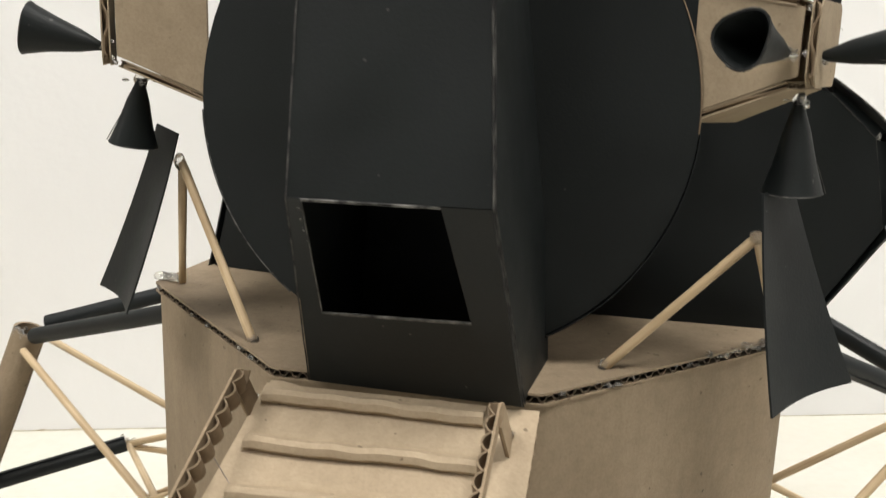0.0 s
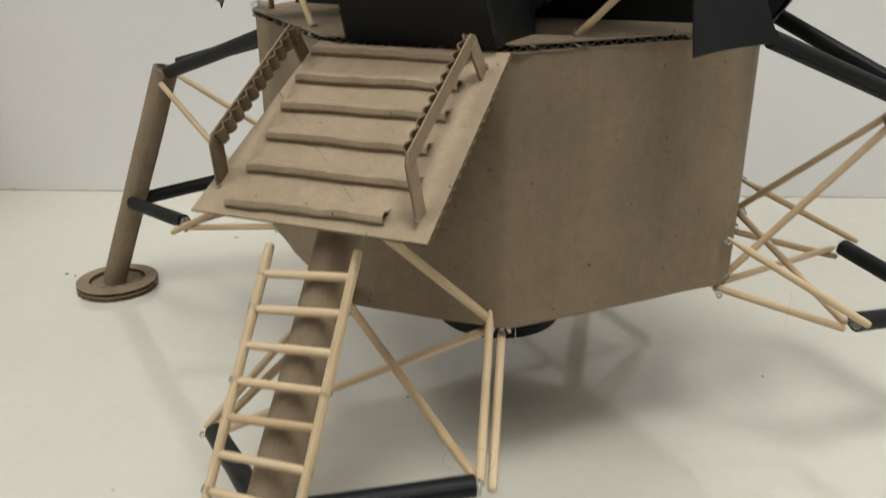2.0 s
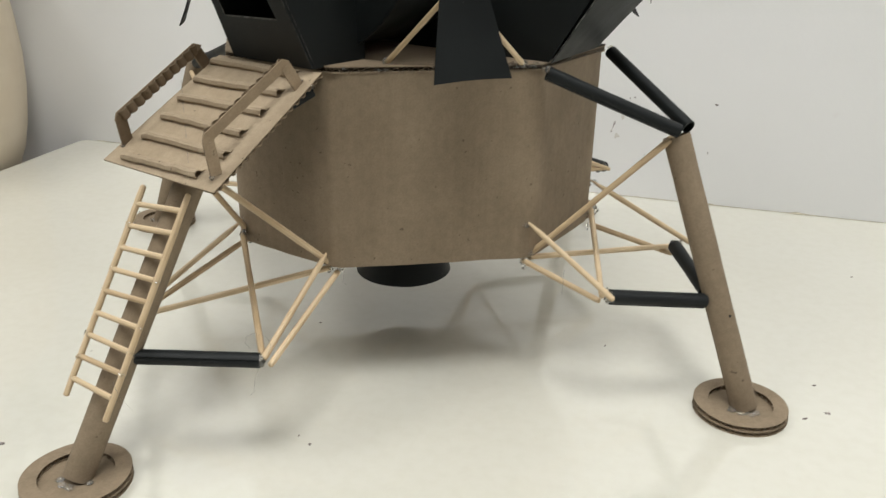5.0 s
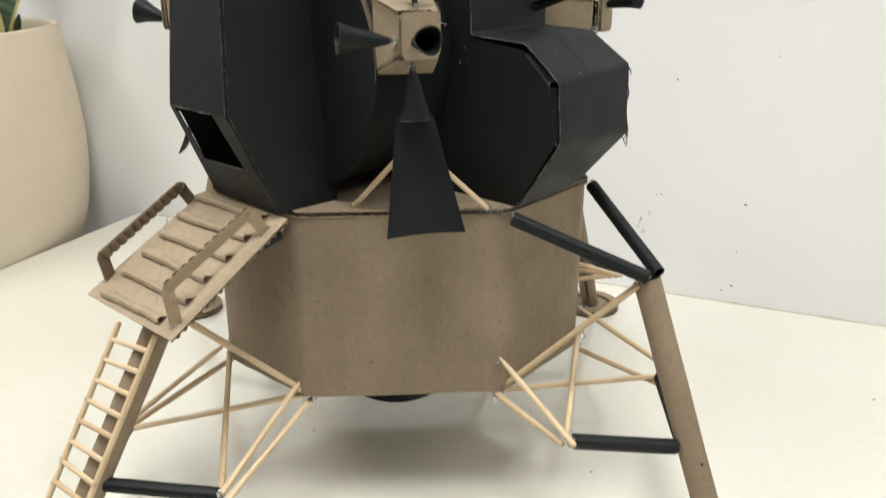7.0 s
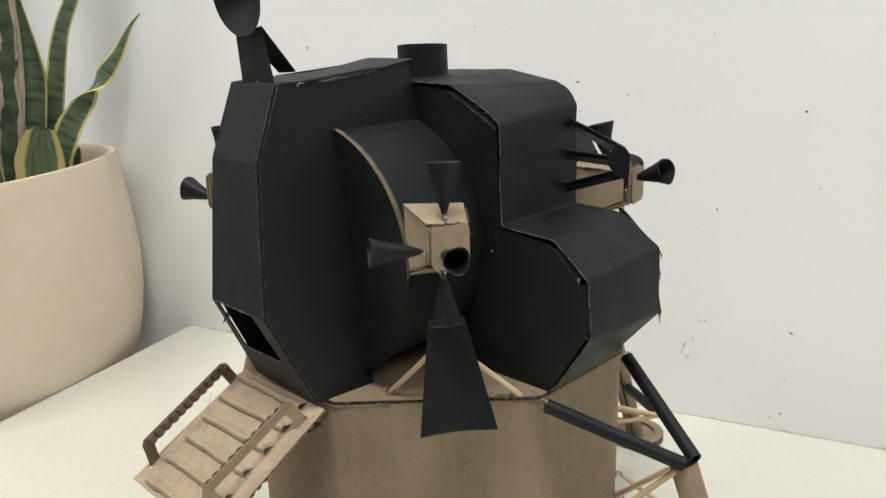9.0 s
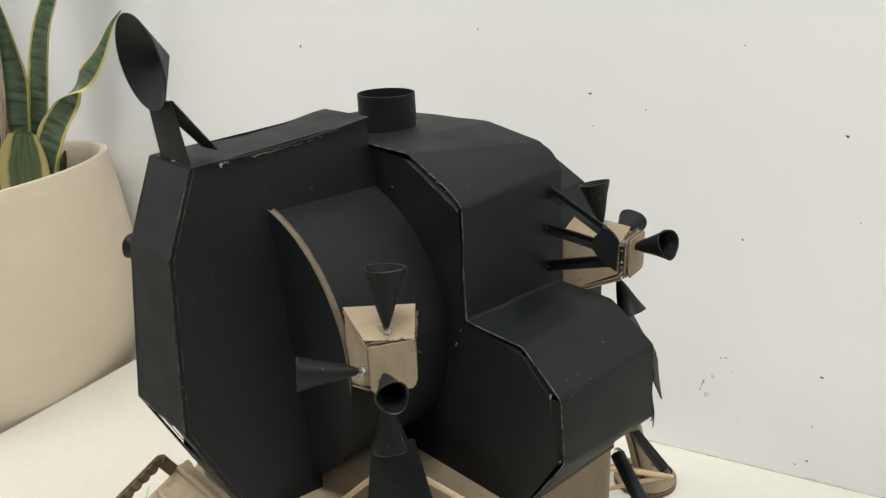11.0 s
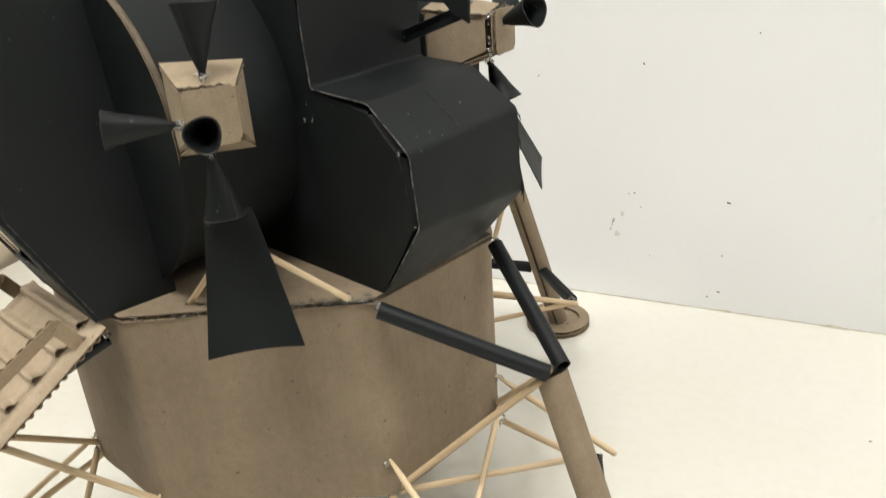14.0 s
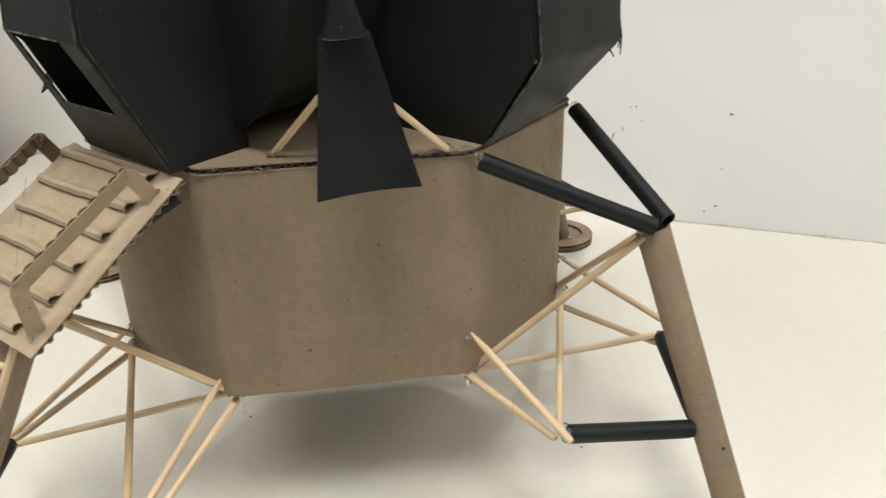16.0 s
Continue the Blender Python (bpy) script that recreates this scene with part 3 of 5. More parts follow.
# landing legs
def foot_pad(parent, x, y, turn):
    m = Matrix.Translation((x, y, 0)) @ pose(0, 0, 0, 0, 0, turn)
    bm = bmesh.new()
    circle = [(0.0276 * math.cos(2 * math.pi * k / 44) * (1 + 0.012 * math.sin(3 * k)), 0.0276 * math.sin(2 * math.pi * k / 44)) for k in range(44)]
    corrugated(bm, circle, Matrix.Translation((0, 0, 0.0001)), 0.0031, 0.4)
    pad = part("foot_pad", bm, (M_KRAFT, M_FLUTE), parent, "round corrugated cardboard foot pad", m)
    bm = bmesh.new()
    N = 64
    for z0, z1 in ((0.0033, 0.0037), (0.0059, 0.0063)):
        rows = lathe(bm, [(0.0188, z0), (0.0274, z0), (0.0274, z1), (0.0188, z1)], N, True, 0.02)
    rows = []
    for k in range(N * 3 + 1):
        t = 2 * math.pi * k / (N * 3)
        zz = 0.0048 + 0.0011 * math.sin(t * 33 + math.sin(t * 5))
        rows.append([((r + 0.0004 * math.sin(t * 17)) * math.cos(t), (r + 0.0004 * math.sin(t * 17)) * math.sin(t), zz) for r in (0.0191, 0.0268)])
    sheet(bm, rows, 0.0004, 1)
    part("pad_rim", bm, (M_KRAFT, M_FLUTE), parent, "", m)
    return pad


def leg(foot, pad, top, uppers, lowers, skewers, label, slit, thin=0.0043):
    """A cardboard tube leg on its pad, with two black upper struts (body to top), two black lower struts (joint to leg)
    and the skewers of its truss (body to joint or top, and whether the body end is sharpened)."""
    foot, top = Vector(foot), Vector(top)
    tube = rolled("landing_leg", (foot.x, foot.y, 0.0036), top, 0.0078, 0.0013, M_KRAFT, lander, label, 0.0, slit)
    foot_pad(tube, pad[0], pad[1], random.uniform(0, 360))
    for k in range(4):
        t = 3.9 + 0.75 * k + random.uniform(-0.2, 0.2)
        glue(Vector((foot.x + 0.0088 * math.cos(t), foot.y + 0.0088 * math.sin(t), 0.0038)), random.uniform(0.0014, 0.0022), tube, "glue_blob", (1.3, 1.3, 0.40))
    for k in range(5):
        t = random.uniform(0, 6.28)
        glue(top + Vector((0.0062 * math.cos(t), 0.0062 * math.sin(t), random.uniform(-0.002, 0.001))), random.uniform(0.0014, 0.0024), tube)
    for a, b in uppers:
        rolled("upper_strut", a, b, 0.0039, 0.0007, M_BLACK_TUBE, tube, "black rolled paper strut")
        glue(Vector(a) + Vector((0, 0, 0.002)), 0.0021, tube)
    for nd, arm in lowers:
        rolled("lower_strut", nd, arm, thin, 0.0007, M_BLACK_TUBE, tube, "black rolled paper strut")
        glue(Vector(nd), 0.0030, tube)
        glue(Vector(nd) + Vector((0.002, -0.001, -0.0015)), 0.0015, tube)
        for k in range(3):
            off = Vector([random.uniform(-0.0042, 0.0042) for _ in range(3)])
            glue(Vector(nd) + off, random.uniform(0.0009, 0.0019), tube, "glue_blob", (1.0, 1.0, 1.3))
    for a, b, point in skewers:
        a, b = Vector(a), Vector(b)
        stick("skewer", a, b + (b - a).normalized() * random.uniform(0.0005, 0.002), 0.0018, M_SKEWER, tube, "", 1.0, 10, point)
        glue(a, 0.0014 if point else 0.0019, tube)
        for k in range(2):
            off = Vector([random.uniform(-0.0030, 0.0030) for _ in range(3)])
            glue(a + off, random.uniform(0.0009, 0.0016), tube, "glue_blob", (1.0, 1.0, 1.4))
    return tube


random.seed(11)
leg((-0.0150, -0.2660, 0), (-0.0153, -0.2665), (0.0008, -0.1835, 0.1550),
                [((0.0296, -0.1265, 0.1880), (0.0045, -0.1845, 0.1590)), ((-0.0289, -0.1265, 0.1880), (-0.0030, -0.1845, 0.1590))],
                [((0.0500, -0.1950, 0.0615), (-0.0035, -0.2310, 0.0625)), ((-0.0645, -0.1845, 0.0495), (-0.0130, -0.2305, 0.0620))],
                [((0.0315, -0.1195, 0.0935), (0.0515, -0.1930, 0.0635), True), ((0.0357, -0.1165, 0.0800), (0.0562, -0.1938, 0.0608), False),
                 ((-0.0355, -0.1235, 0.0890), (0.0490, -0.1925, 0.0635), False), ((0.0312, -0.1180, 0.0820), (-0.0690, -0.1825, 0.0460), False),
                 ((0.0334, -0.1195, 0.0855), (0.0050, -0.1815, 0.1495), False), ((-0.0360, -0.1205, 0.0920), (-0.0025, -0.1815, 0.1505), False),
                 ((-0.0370, -0.1210, 0.0975), (-0.0700, -0.1815, 0.0500), True), ((-0.0365, -0.1180, 0.0845), (-0.0680, -0.1835, 0.0475), False)],
                "rolled brown cardboard landing leg behind the ladder", (0.3, 1, 0), 0.0040)
leg_right = leg((0.2503, 0.0052, 0), (0.2480, 0.0050), (0.1872, 0.0060, 0.1615),
                [((0.1272, -0.0425, 0.1970), (0.1908, -0.0010, 0.1662)), ((0.1288, 0.0390, 0.1985), (0.1938, 0.0060, 0.1676))],
                [((0.1785, -0.0472, 0.0774), (0.2192, -0.0015, 0.0687)), ((0.1797, 0.0560, 0.0744), (0.2170, 0.0075, 0.0705))],
                [((0.1188, -0.0402, 0.1077), (0.1824, -0.0534, 0.0794), True), ((0.1175, -0.0404, 0.0820), (0.1735, -0.0510, 0.0750), False),
                 ((0.1228, 0.0440, 0.0925), (0.1735, -0.0475, 0.0765), False), ((0.1210, 0.0445, 0.1117), (0.1865, 0.0650, 0.0762), True),
                 ((0.1225, 0.0465, 0.0800), (0.1760, 0.0588, 0.0680), False), ((0.1200, -0.0365, 0.0835), (0.1752, 0.0603, 0.0723), False),
                 ((0.1195, -0.0360, 0.0850), (0.1862, -0.0020, 0.1602), False), ((0.1228, 0.0425, 0.0955), (0.1850, 0.0080, 0.1605), False)],
                "rolled brown cardboard landing leg with a small hole", (-1, -0.55, 0))
leg((-0.2880, 0.0060, 0), (-0.2850, 0.0060), (-0.2225, 0.0090, 0.1572),
               [((-0.1178, -0.0391, 0.1885), (-0.2150, 0.0024, 0.1568)), ((-0.1164, 0.0401, 0.1885), (-0.2160, 0.0135, 0.1600))],
               [((-0.1880, -0.0348, 0.0748), (-0.2565, 0.0010, 0.0675)), ((-0.2020, 0.0545, 0.0785), (-0.2565, 0.0130, 0.0675))],
               [((-0.1205, -0.0390, 0.1080), (-0.1935, -0.0385, 0.0690), True), ((-0.1180, -0.0400, 0.0825), (-0.1915, -0.0370, 0.0715), False),
                ((-0.1215, 0.0410, 0.0870), (-0.1880, -0.0365, 0.0730), False), ((-0.1200, 0.0415, 0.1080), (-0.2040, 0.0560, 0.0770), True),
                ((-0.1185, 0.0425, 0.0825), (-0.2020, 0.0570, 0.0760), False), ((-0.1215, -0.0380, 0.0870), (-0.2010, 0.0555, 0.0780), False),
                ((-0.1220, -0.0385, 0.0885), (-0.2205, 0.0000, 0.1497), False), ((-0.1215, 0.0400, 0.0900), (-0.2165, 0.0125, 0.1530), False)],
               "rolled brown cardboard landing leg", (1, 0.15, 0))
leg((0.0040, 0.2680, 0), (0.0040, 0.2675), (0.0070, 0.2030, 0.1600),
               [((0.0414, 0.1263, 0.1958), (0.0110, 0.2020, 0.1640)), ((-0.0414, 0.1263, 0.1958), (0.0030, 0.2020, 0.1640))],
               [((0.0652, 0.1998, 0.0732), (0.0105, 0.2385, 0.0655)), ((-0.0560, 0.1985, 0.0740), (-0.0015, 0.2385, 0.0660))],
               [((0.0390, 0.1200, 0.1080), (0.0700, 0.1985, 0.0725), True), ((0.0395, 0.1180, 0.0820), (0.0680, 0.1955, 0.0735), False),
                ((-0.0380, 0.1205, 0.0870), (0.0670, 0.1965, 0.0730), False), ((-0.0390, 0.1200, 0.1080), (-0.0600, 0.1975, 0.0735), True),
                ((-0.0395, 0.1180, 0.0820), (-0.0590, 0.1950, 0.0740), False), ((0.0380, 0.1205, 0.0870), (-0.0580, 0.1960, 0.0740), False),
                ((0.0385, 0.1205, 0.0890), (0.0095, 0.1990, 0.1570), False), ((-0.0385, 0.1205, 0.0890), (0.0045, 0.1990, 0.1570), False)],
               "rolled brown cardboard landing leg near the wall", (0.5, -1, 0))
bm = bmesh.new()
bmesh.ops.create_icosphere(bm, subdivisions=1, radius=0.0012)
part("hole", bm, M_BLACK, leg_right, "small dark hole", Matrix.Translation((0.2338, 0.0018, 0.0617)))

# ladder
TL, TR, BL, BR = (Vector(p) for p in ((-0.0191, -0.2020, 0.1450), (0.0112, -0.1985, 0.1455), (-0.0256, -0.2590, 0.0452), (0.0070, -0.2595, 0.0425)))
ladder = stick("ladder", BL, TL, 0.0017, M_SKEWER, lander, "small ladder glued from bamboo sticks")
stick("ladder_rail", BR, TR, 0.0017, M_SKEWER, ladder)
for k in range(9):
    s = 0.075 + 0.825 * k / 8
    a, b = BL.lerp(TL, s + 0.01), BR.lerp(TR, s + 0.025 + random.uniform(-0.006, 0.006))
    stick("rung", a + (a - b).normalized() * 0.001, b + (b - a).normalized() * 0.001, 0.0015, M_SKEWER, ladder)
    glue(a, 0.0019, ladder)
    glue(b, 0.0019, ladder)

# porch with its rolled steps and hand rails
P_TL, P_TR, P_BR, P_BL = (Vector(p) for p in ((-0.0378, -0.1300, 0.1992), (0.0402, -0.1296, 0.1991), (0.0374, -0.2062, 0.1553), (-0.0474, -0.2042, 0.1540)))
px = (P_TR - P_TL).normalized()
pn = px.cross((P_TL - P_BL)).normalized()
py = pn.cross(px)
PORCH = Matrix(((px.x, py.x, pn.x, P_BL.x), (px.y, py.y, pn.y, P_BL.y), (px.z, py.z, pn.z, P_BL.z), (0, 0, 0, 1)))
flat = [(PORCH.inverted() @ p).to_2d() for p in (P_BL, P_BR, P_TR, P_TL)]
bm = bmesh.new()
corrugated(bm, [tuple(p) for p in flat], PORCH @ Matrix.Translation((0, 0, -0.0028)), 0.0028, math.pi / 2, 0.0052, 0.0005, False)
porch = part("porch", bm, (M_KRAFT_LIGHT, M_FLUTE), lander, "sloping brown cardboard porch platform with cut corrugated edges")
LENGTH = (P_TL - P_BL).length
thread("pencil_line", [PORCH @ Vector((x, y, 0.00005)) for x, y in ((0.0007, 0.0642), (0.0187, 0.0467), (0.0396, 0.0268), (0.0554, 0.0115))], 0.00013, M_MARK, porch, "faint diagonal pencil line")
for k, s in enumerate((0.055, 0.235, 0.415, 0.585, 0.755, 0.935)):
    y = LENGTH * s
    x0, x1 = 0.0120 + 0.001 * math.sin(k), 0.0745 + 0.001 * math.sin(k * 2.3) - (0.0055 if k == 0 else 0)
    rows = []
    for i in range(33):
        u = i / 32
        wob = 0.0006 * noise.noise(Vector((u * 7, k * 3.1, 0.5)))
        fat = 1 + 0.22 * noise.noise(Vector((u * 9, k * 2.7, 4.0))) - (0.25 * (1 - min(1.0, u / 0.06)))
        drape = 0.0048 + 0.0016 * noise.noise(Vector((u * 5, k * 1.9, 8.0)))
        yc = y + 0.0008 * math.cos(k * 1.7) * u + wob
        section = ((drape, 0.0003), (drape * 0.66, 0.0007 * fat), (0.0018, 0.0024 * fat), (0.0006, 0.0034 * fat), (-0.0009, 0.0033 * fat), (-0.0020, 0.0019 * fat), (-0.0016, 0.0002))
        rows.append([PORCH @ Vector((x0 + (x1 - x0) * u, yc + dy, dz)) for dy, dz in section])
    bm = bmesh.new()
    sheet(bm, rows, 0.0004)
    part("step_ridge", bm, M_KRAFT_LIGHT, porch, "strip of cardboard draped over a flute as a step", I4, True)


def handrail(pts, inner):
    """A hand rail cut from board: a flat outer liner, and on the inner side the bare scalloped flute."""
    pts = [Vector(p) for p in pts]
    path = [pts[0], pts[0].lerp(pts[1], 0.85), pts[1].lerp(pts[2], 0.04), pts[1].lerp(pts[2], 0.97), pts[2].lerp(pts[3], 0.15), pts[3]]
    centre = (pts[1] + pts[2] + pts[0] + pts[3]) / 4
    bm = bmesh.new()
    samples, bare = [], []
    for j, (p, q) in enumerate(zip(path, path[1:])):
        n = max(2, int((q - p).length / 0.0004))
        samples += [p.lerp(q, k / n) for k in range(n)]
        bare += [1.0 if j in (1, 2) else 0.0] * n
    samples.append(path[-1])
    bare.append(0.0)
    outer, wave, run = [], [], 0.0
    for i, p in enumerate(samples):
        d = (samples[min(i + 3, len(samples) - 1)] - samples[max(i - 3, 0)]).normalized()
        side = Vector((inner, 0, 0))
        across = d.cross(Vector((1, 0, 0))).normalized()
        if across.dot(centre - p) < 0:
            across = -across
        w = 0.0058 if bare[i] else 0.0068
        outer.append([p, p + across * w * 0.5, p + across * w])
        run += (p - samples[i - 1]).length if i else 0
        lift = 0.0006 + 0.0019 * bare[i] * abs(math.sin(math.pi * run / 0.0056)) ** 0.8
        wave.append([p + side * lift + across * 0.0002, p + side * lift + across * w * 0.5, p + side * lift + across * (w - 0.0002)])
    sheet(bm, outer, 0.0006, 0)
    sheet(bm, wave, 0.0005, 1)
    rail = part("handrail", bm, (M_ROLL, M_FLUTE), porch, "cardboard hand rail with scalloped flute showing", I4, True)
    return rail


handrail([(0.0338, -0.1368, 0.1940), (0.0315, -0.1463, 0.2090), (0.0300, -0.2030, 0.1788), (0.0330, -0.2017, 0.1590)], -1)
handrail([(-0.0393, -0.1330, 0.1945), (-0.0406, -0.1419, 0.2090), (-0.0414, -0.1990, 0.1776), (-0.0430, -0.1948, 0.1598)], 1)
for p in ((0.0335, -0.1375, 0.1948), (0.0325, -0.2010, 0.1588), (-0.0393, -0.1338, 0.1960), (-0.0425, -0.1948, 0.1600)):
    glue(Vector(p), 0.0011, porch)

# ---------------------------------------------------------------- ascent stage
CX = 0.003


def mirror(x):
    return 0.004 - x


# cabin front: left and right edge of each fold, from the deck up to the roof
FOLDS = [((-0.0255, -0.1275, DECK - 0.0008), (0.0355, -0.1310, DECK - 0.0008)), ((-0.0215, -0.1545, 0.2570), (0.0283, -0.1555, 0.2572)),
         ((-0.0198, -0.1460, 0.3360), (0.0236, -0.1485, 0.3375)), ((-0.0170, -0.1315, 0.3752), (0.0218, -0.1322, 0.3752))]
BACK_TOP = ((-0.0150, -0.0345, 0.3800), (0.0190, -0.0350, 0.3806))
cabin = None
for k in range(3):
    (a, b), (d, c) = FOLDS[k], FOLDS[k + 1]
    a, b, c, d = (Vector(p) for p in (a, b, c, d))
    bm = bmesh.new()
    if k:
        sheet(bm, grid(a, b, c, d, 9, 9, 0.0, 0.0005), 0.0008)
    else:
        # the lower front panel, cut out for the window
        at = lambda u, v: a * (1 - u) * (1 - v) + b * u * (1 - v) + c * u * v + d * (1 - u) * v  # noqa: E731
        u0b, u1b, u0t, u1t, v0, v1 = 0.105, 0.825, 0.070, 0.760, 0.420, 0.993
        window = [at(u0b, v0), at(u1b, v0 + 0.022), at(u1t, v1), at(u0t, v1)]
        ring_sheet(bm, [a, b, c, d], window, 0.0008)
    panel = part("cabin_front" if k != 0 else "cabin_lower_front", bm, M_BLACK, lander, "black card cabin front" if k else "black card panel with an open window", I4, True)
    if k == 0:
        cabin = panel
out = Vector((0, -0.0005, 0.0))
thread("cut_edge", [window[0] + out, window[1] + out], 0.00042, M_EDGE, cabin, "bare paper edge of the window")
thread("cut_edge", [window[3] + out * 1.4, window[2] + out * 1.4], 0.00042, M_EDGE, cabin)
thread("cut_edge", [window[0] + out, window[3] + out], 0.00026, M_EDGE, cabin)
for k in range(4):
    s = 0.66 + 0.09 * k
    glue(window[0].lerp(window[3], s) + Vector((random.uniform(-0.0012, 0.0004), -0.0004, 0)), random.uniform(0.0003, 0.0006), cabin, "glue_blob", (1, 0.6, random.uniform(1.0, 2.2)))
for k in (0, 1):
    s = -1 if k == 0 else 1
    edge = [Vector(f[k]) + Vector((s * 0.0004, -0.0004, 0)) for f in FOLDS]
    line = []
    for p, q in zip(edge, edge[1:]):
        line += [p.lerp(q, j / 12) + Vector((0.0002 * noise.noise(p * 300 + Vector((j, 0, 0))), 0, 0)) for j in range(13)]
    thread("fold_line", line, 0.00030, M_FOLD, cabin, "worn fold")
    thread("fold_line", [p + Vector((s * 0.0002, 0.0022, 0)) for p in line], 0.00024, M_FOLD, cabin)
    # side wall of the cabin block; beside the window the left one stands back from the front panel
    front = [Vector(f[k]) - Vector((s * 0.0006, 0, 0)) for f in FOLDS]
    top_z, low_z = BACK_TOP[k][2], DECK - 0.0008
    rows = []
    for p, q, n in ((front[0], front[1], 10), (front[1], front[2], 8), (front[2], front[3], 5)):
        for step in range(n + (q is front[3])):
            v = step / n
            c = p.lerp(q, v)
            if k == 0 and p is front[0] and 0.36 < v < 0.96:
                c.y += 0.0030
            z = low_z + (top_z - low_z) * (c.z - low_z) / (front[3].z - low_z)
            end = Vector((BACK_TOP[k][0] - s * 0.0006 + (min(0.027, 0.19 * (top_z - z)) if k else 0.0), -0.0345, z))
            # inside the drum it ends behind the disc
            reach = 1.0 if z > 0.335 else (-0.0925 - c.y) / (end.y - c.y)
            rows.append([c.lerp(end, reach * u / 10) for u in range(11)])
    bm = bmesh.new()
    sheet(bm, rows, 0.0009)
    part("cabin_side", bm, M_BLACK, lander, "black card cabin side wall", I4, True)
# roof sheet, a little wider than the cabin, with an uneven glued edge
bm = bmesh.new()
rows = []
for j in range(15):
    v = j / 14
    row = []
    for i in range(9):
        u = i / 8
        p = Vector(FOLDS[3][0]).lerp(Vector(FOLDS[3][1]), u).lerp(Vector(BACK_TOP[0]).lerp(Vector(BACK_TOP[1]), u), v * 1.02)
        e = (u - 0.5) * 2
        p.x += min(1, v * 5) * e * (0.0012 + 0.0007 * noise.noise(Vector((v * 9, e, 0))) + 0.0012 * v)
        p.z += 0.0011 * min(1, v * 5) - 0.0022 * math.sin(math.pi * v) + 0.0006 * noise.noise(Vector((v * 6, u * 2, 3)))
        row.append(p)
    rows.append(row)
sheet(bm, rows, 0.0007)
roof = part("cabin_roof", bm, M_BLACK, lander, "black card roof with messy glued edge", I4, True)
random.seed(21)
for v0, v1 in ((0.14, 0.19), (0.28, 0.60), (0.63, 0.72), (0.76, 0.82), (0.90, 0.98)):
    n = max(6, int((v1 - v0) * 90))
    rows = []
    for k in range(n + 1):
        v = v0 + (v1 - v0) * k / n
        p = Vector(FOLDS[3][1]).lerp(Vector(BACK_TOP[1]), v) + Vector((0.0008, 0, 0.0004 - 0.0022 * math.sin(math.pi * v)))
        h = 0.0003 + 0.0034 * max(0.0, noise.noise(Vector((v * 38, 2, 7))) + 0.12) ** 1.3
        w = 0.0004 + 0.0006 * abs(noise.noise(Vector((v * 70, 5, 3))))
        rows.append([p, p + Vector((w, 0, -h * 0.5)), p + Vector((0.0001, 0, -h))])
    bm = bmesh.new()
    sheet(bm, rows, 0.0004)
    part("glue_seam", bm, M_GLUE, roof, "ragged clear glue under the roof edge", I4, True)

# round crew compartment: a card drum with corrugated end discs
DRUM_Z, DRUM_R = 0.2770, 0.0733


def drum(y0, y1, front, radius=DRUM_R, height=DRUM_Z):
    """A drum from y0 to y1; front: which end has the corrugated disc."""
    bm = bmesh.new()
    rows = []
    for k in range(97):
        t = 2 * math.pi * k / 96
        r = radius * (1 + 0.006 * noise.noise(Vector((math.cos(t) * 2, math.sin(t) * 2, y0))))
        rows.append([(CX + r * math.sin(t), y0 + (y1 - y0) * j / 4, height - r * math.cos(t)) for j in range(5)])
    sheet(bm, rows, 0.0008)
    d = part("crew_drum", bm, M_BLACK, lander, "black card drum of the crew compartment", I4, True)
    circle = [((radius + 0.0017) * math.cos(2 * math.pi * k / 90), (radius + 0.0017) * math.sin(2 * math.pi * k / 90)) for k in range(90)]
    m = Matrix.Translation((CX, front, height)) @ pose(0, 0, 0, 90, 0, 0)
    bm = bmesh.new()
    corrugated(bm, circle, m, 0.0030, 0.7)
    part("drum_disc", bm, (M_BLACK, M_BLACK_FLUTE), d, "black disc with a bare corrugated rim")
    return d


drum_front = drum(-0.0945, -0.0335, -0.0945)
for y in (-0.0947, -0.0976):
    thread("cut_edge", [Vector((CX + 0.0752 * math.cos(t), y, DRUM_Z + 0.0752 * math.sin(t))) for t in (math.radians(-178 + 2 * k) for k in range(26))], 0.00024, M_EDGE, drum_front, "bare edge of the disc")

# an added black strip that puts shade on the lower part of the rim
bm = bmesh.new()
rows = []
for k in range(33):
    t = math.radians(-84 + 2.6 * k)
    r = 0.0757 + 0.0002 * noise.noise(Vector((k * 0.3, 4, 2)))
    rows.append([(CX + r * math.cos(t), y, DRUM_Z + r * math.sin(t)) for y in (-0.0979, -0.0960, -0.0940)])
sheet(bm, rows, 0.0004)
part("rim_shade_strip", bm, M_BLACK, drum_front, "black strip standing in for the shade on the lower rim", I4, True)
for y in (-0.0947, -0.0976):
    thread("cut_edge", [Vector((CX + 0.0751 * math.cos(t), y, DRUM_Z + 0.0751 * math.sin(t))) for t in (math.radians(-3 + 2 * k) for k in range(43))], 0.00022, M_FLUTE, drum_front)
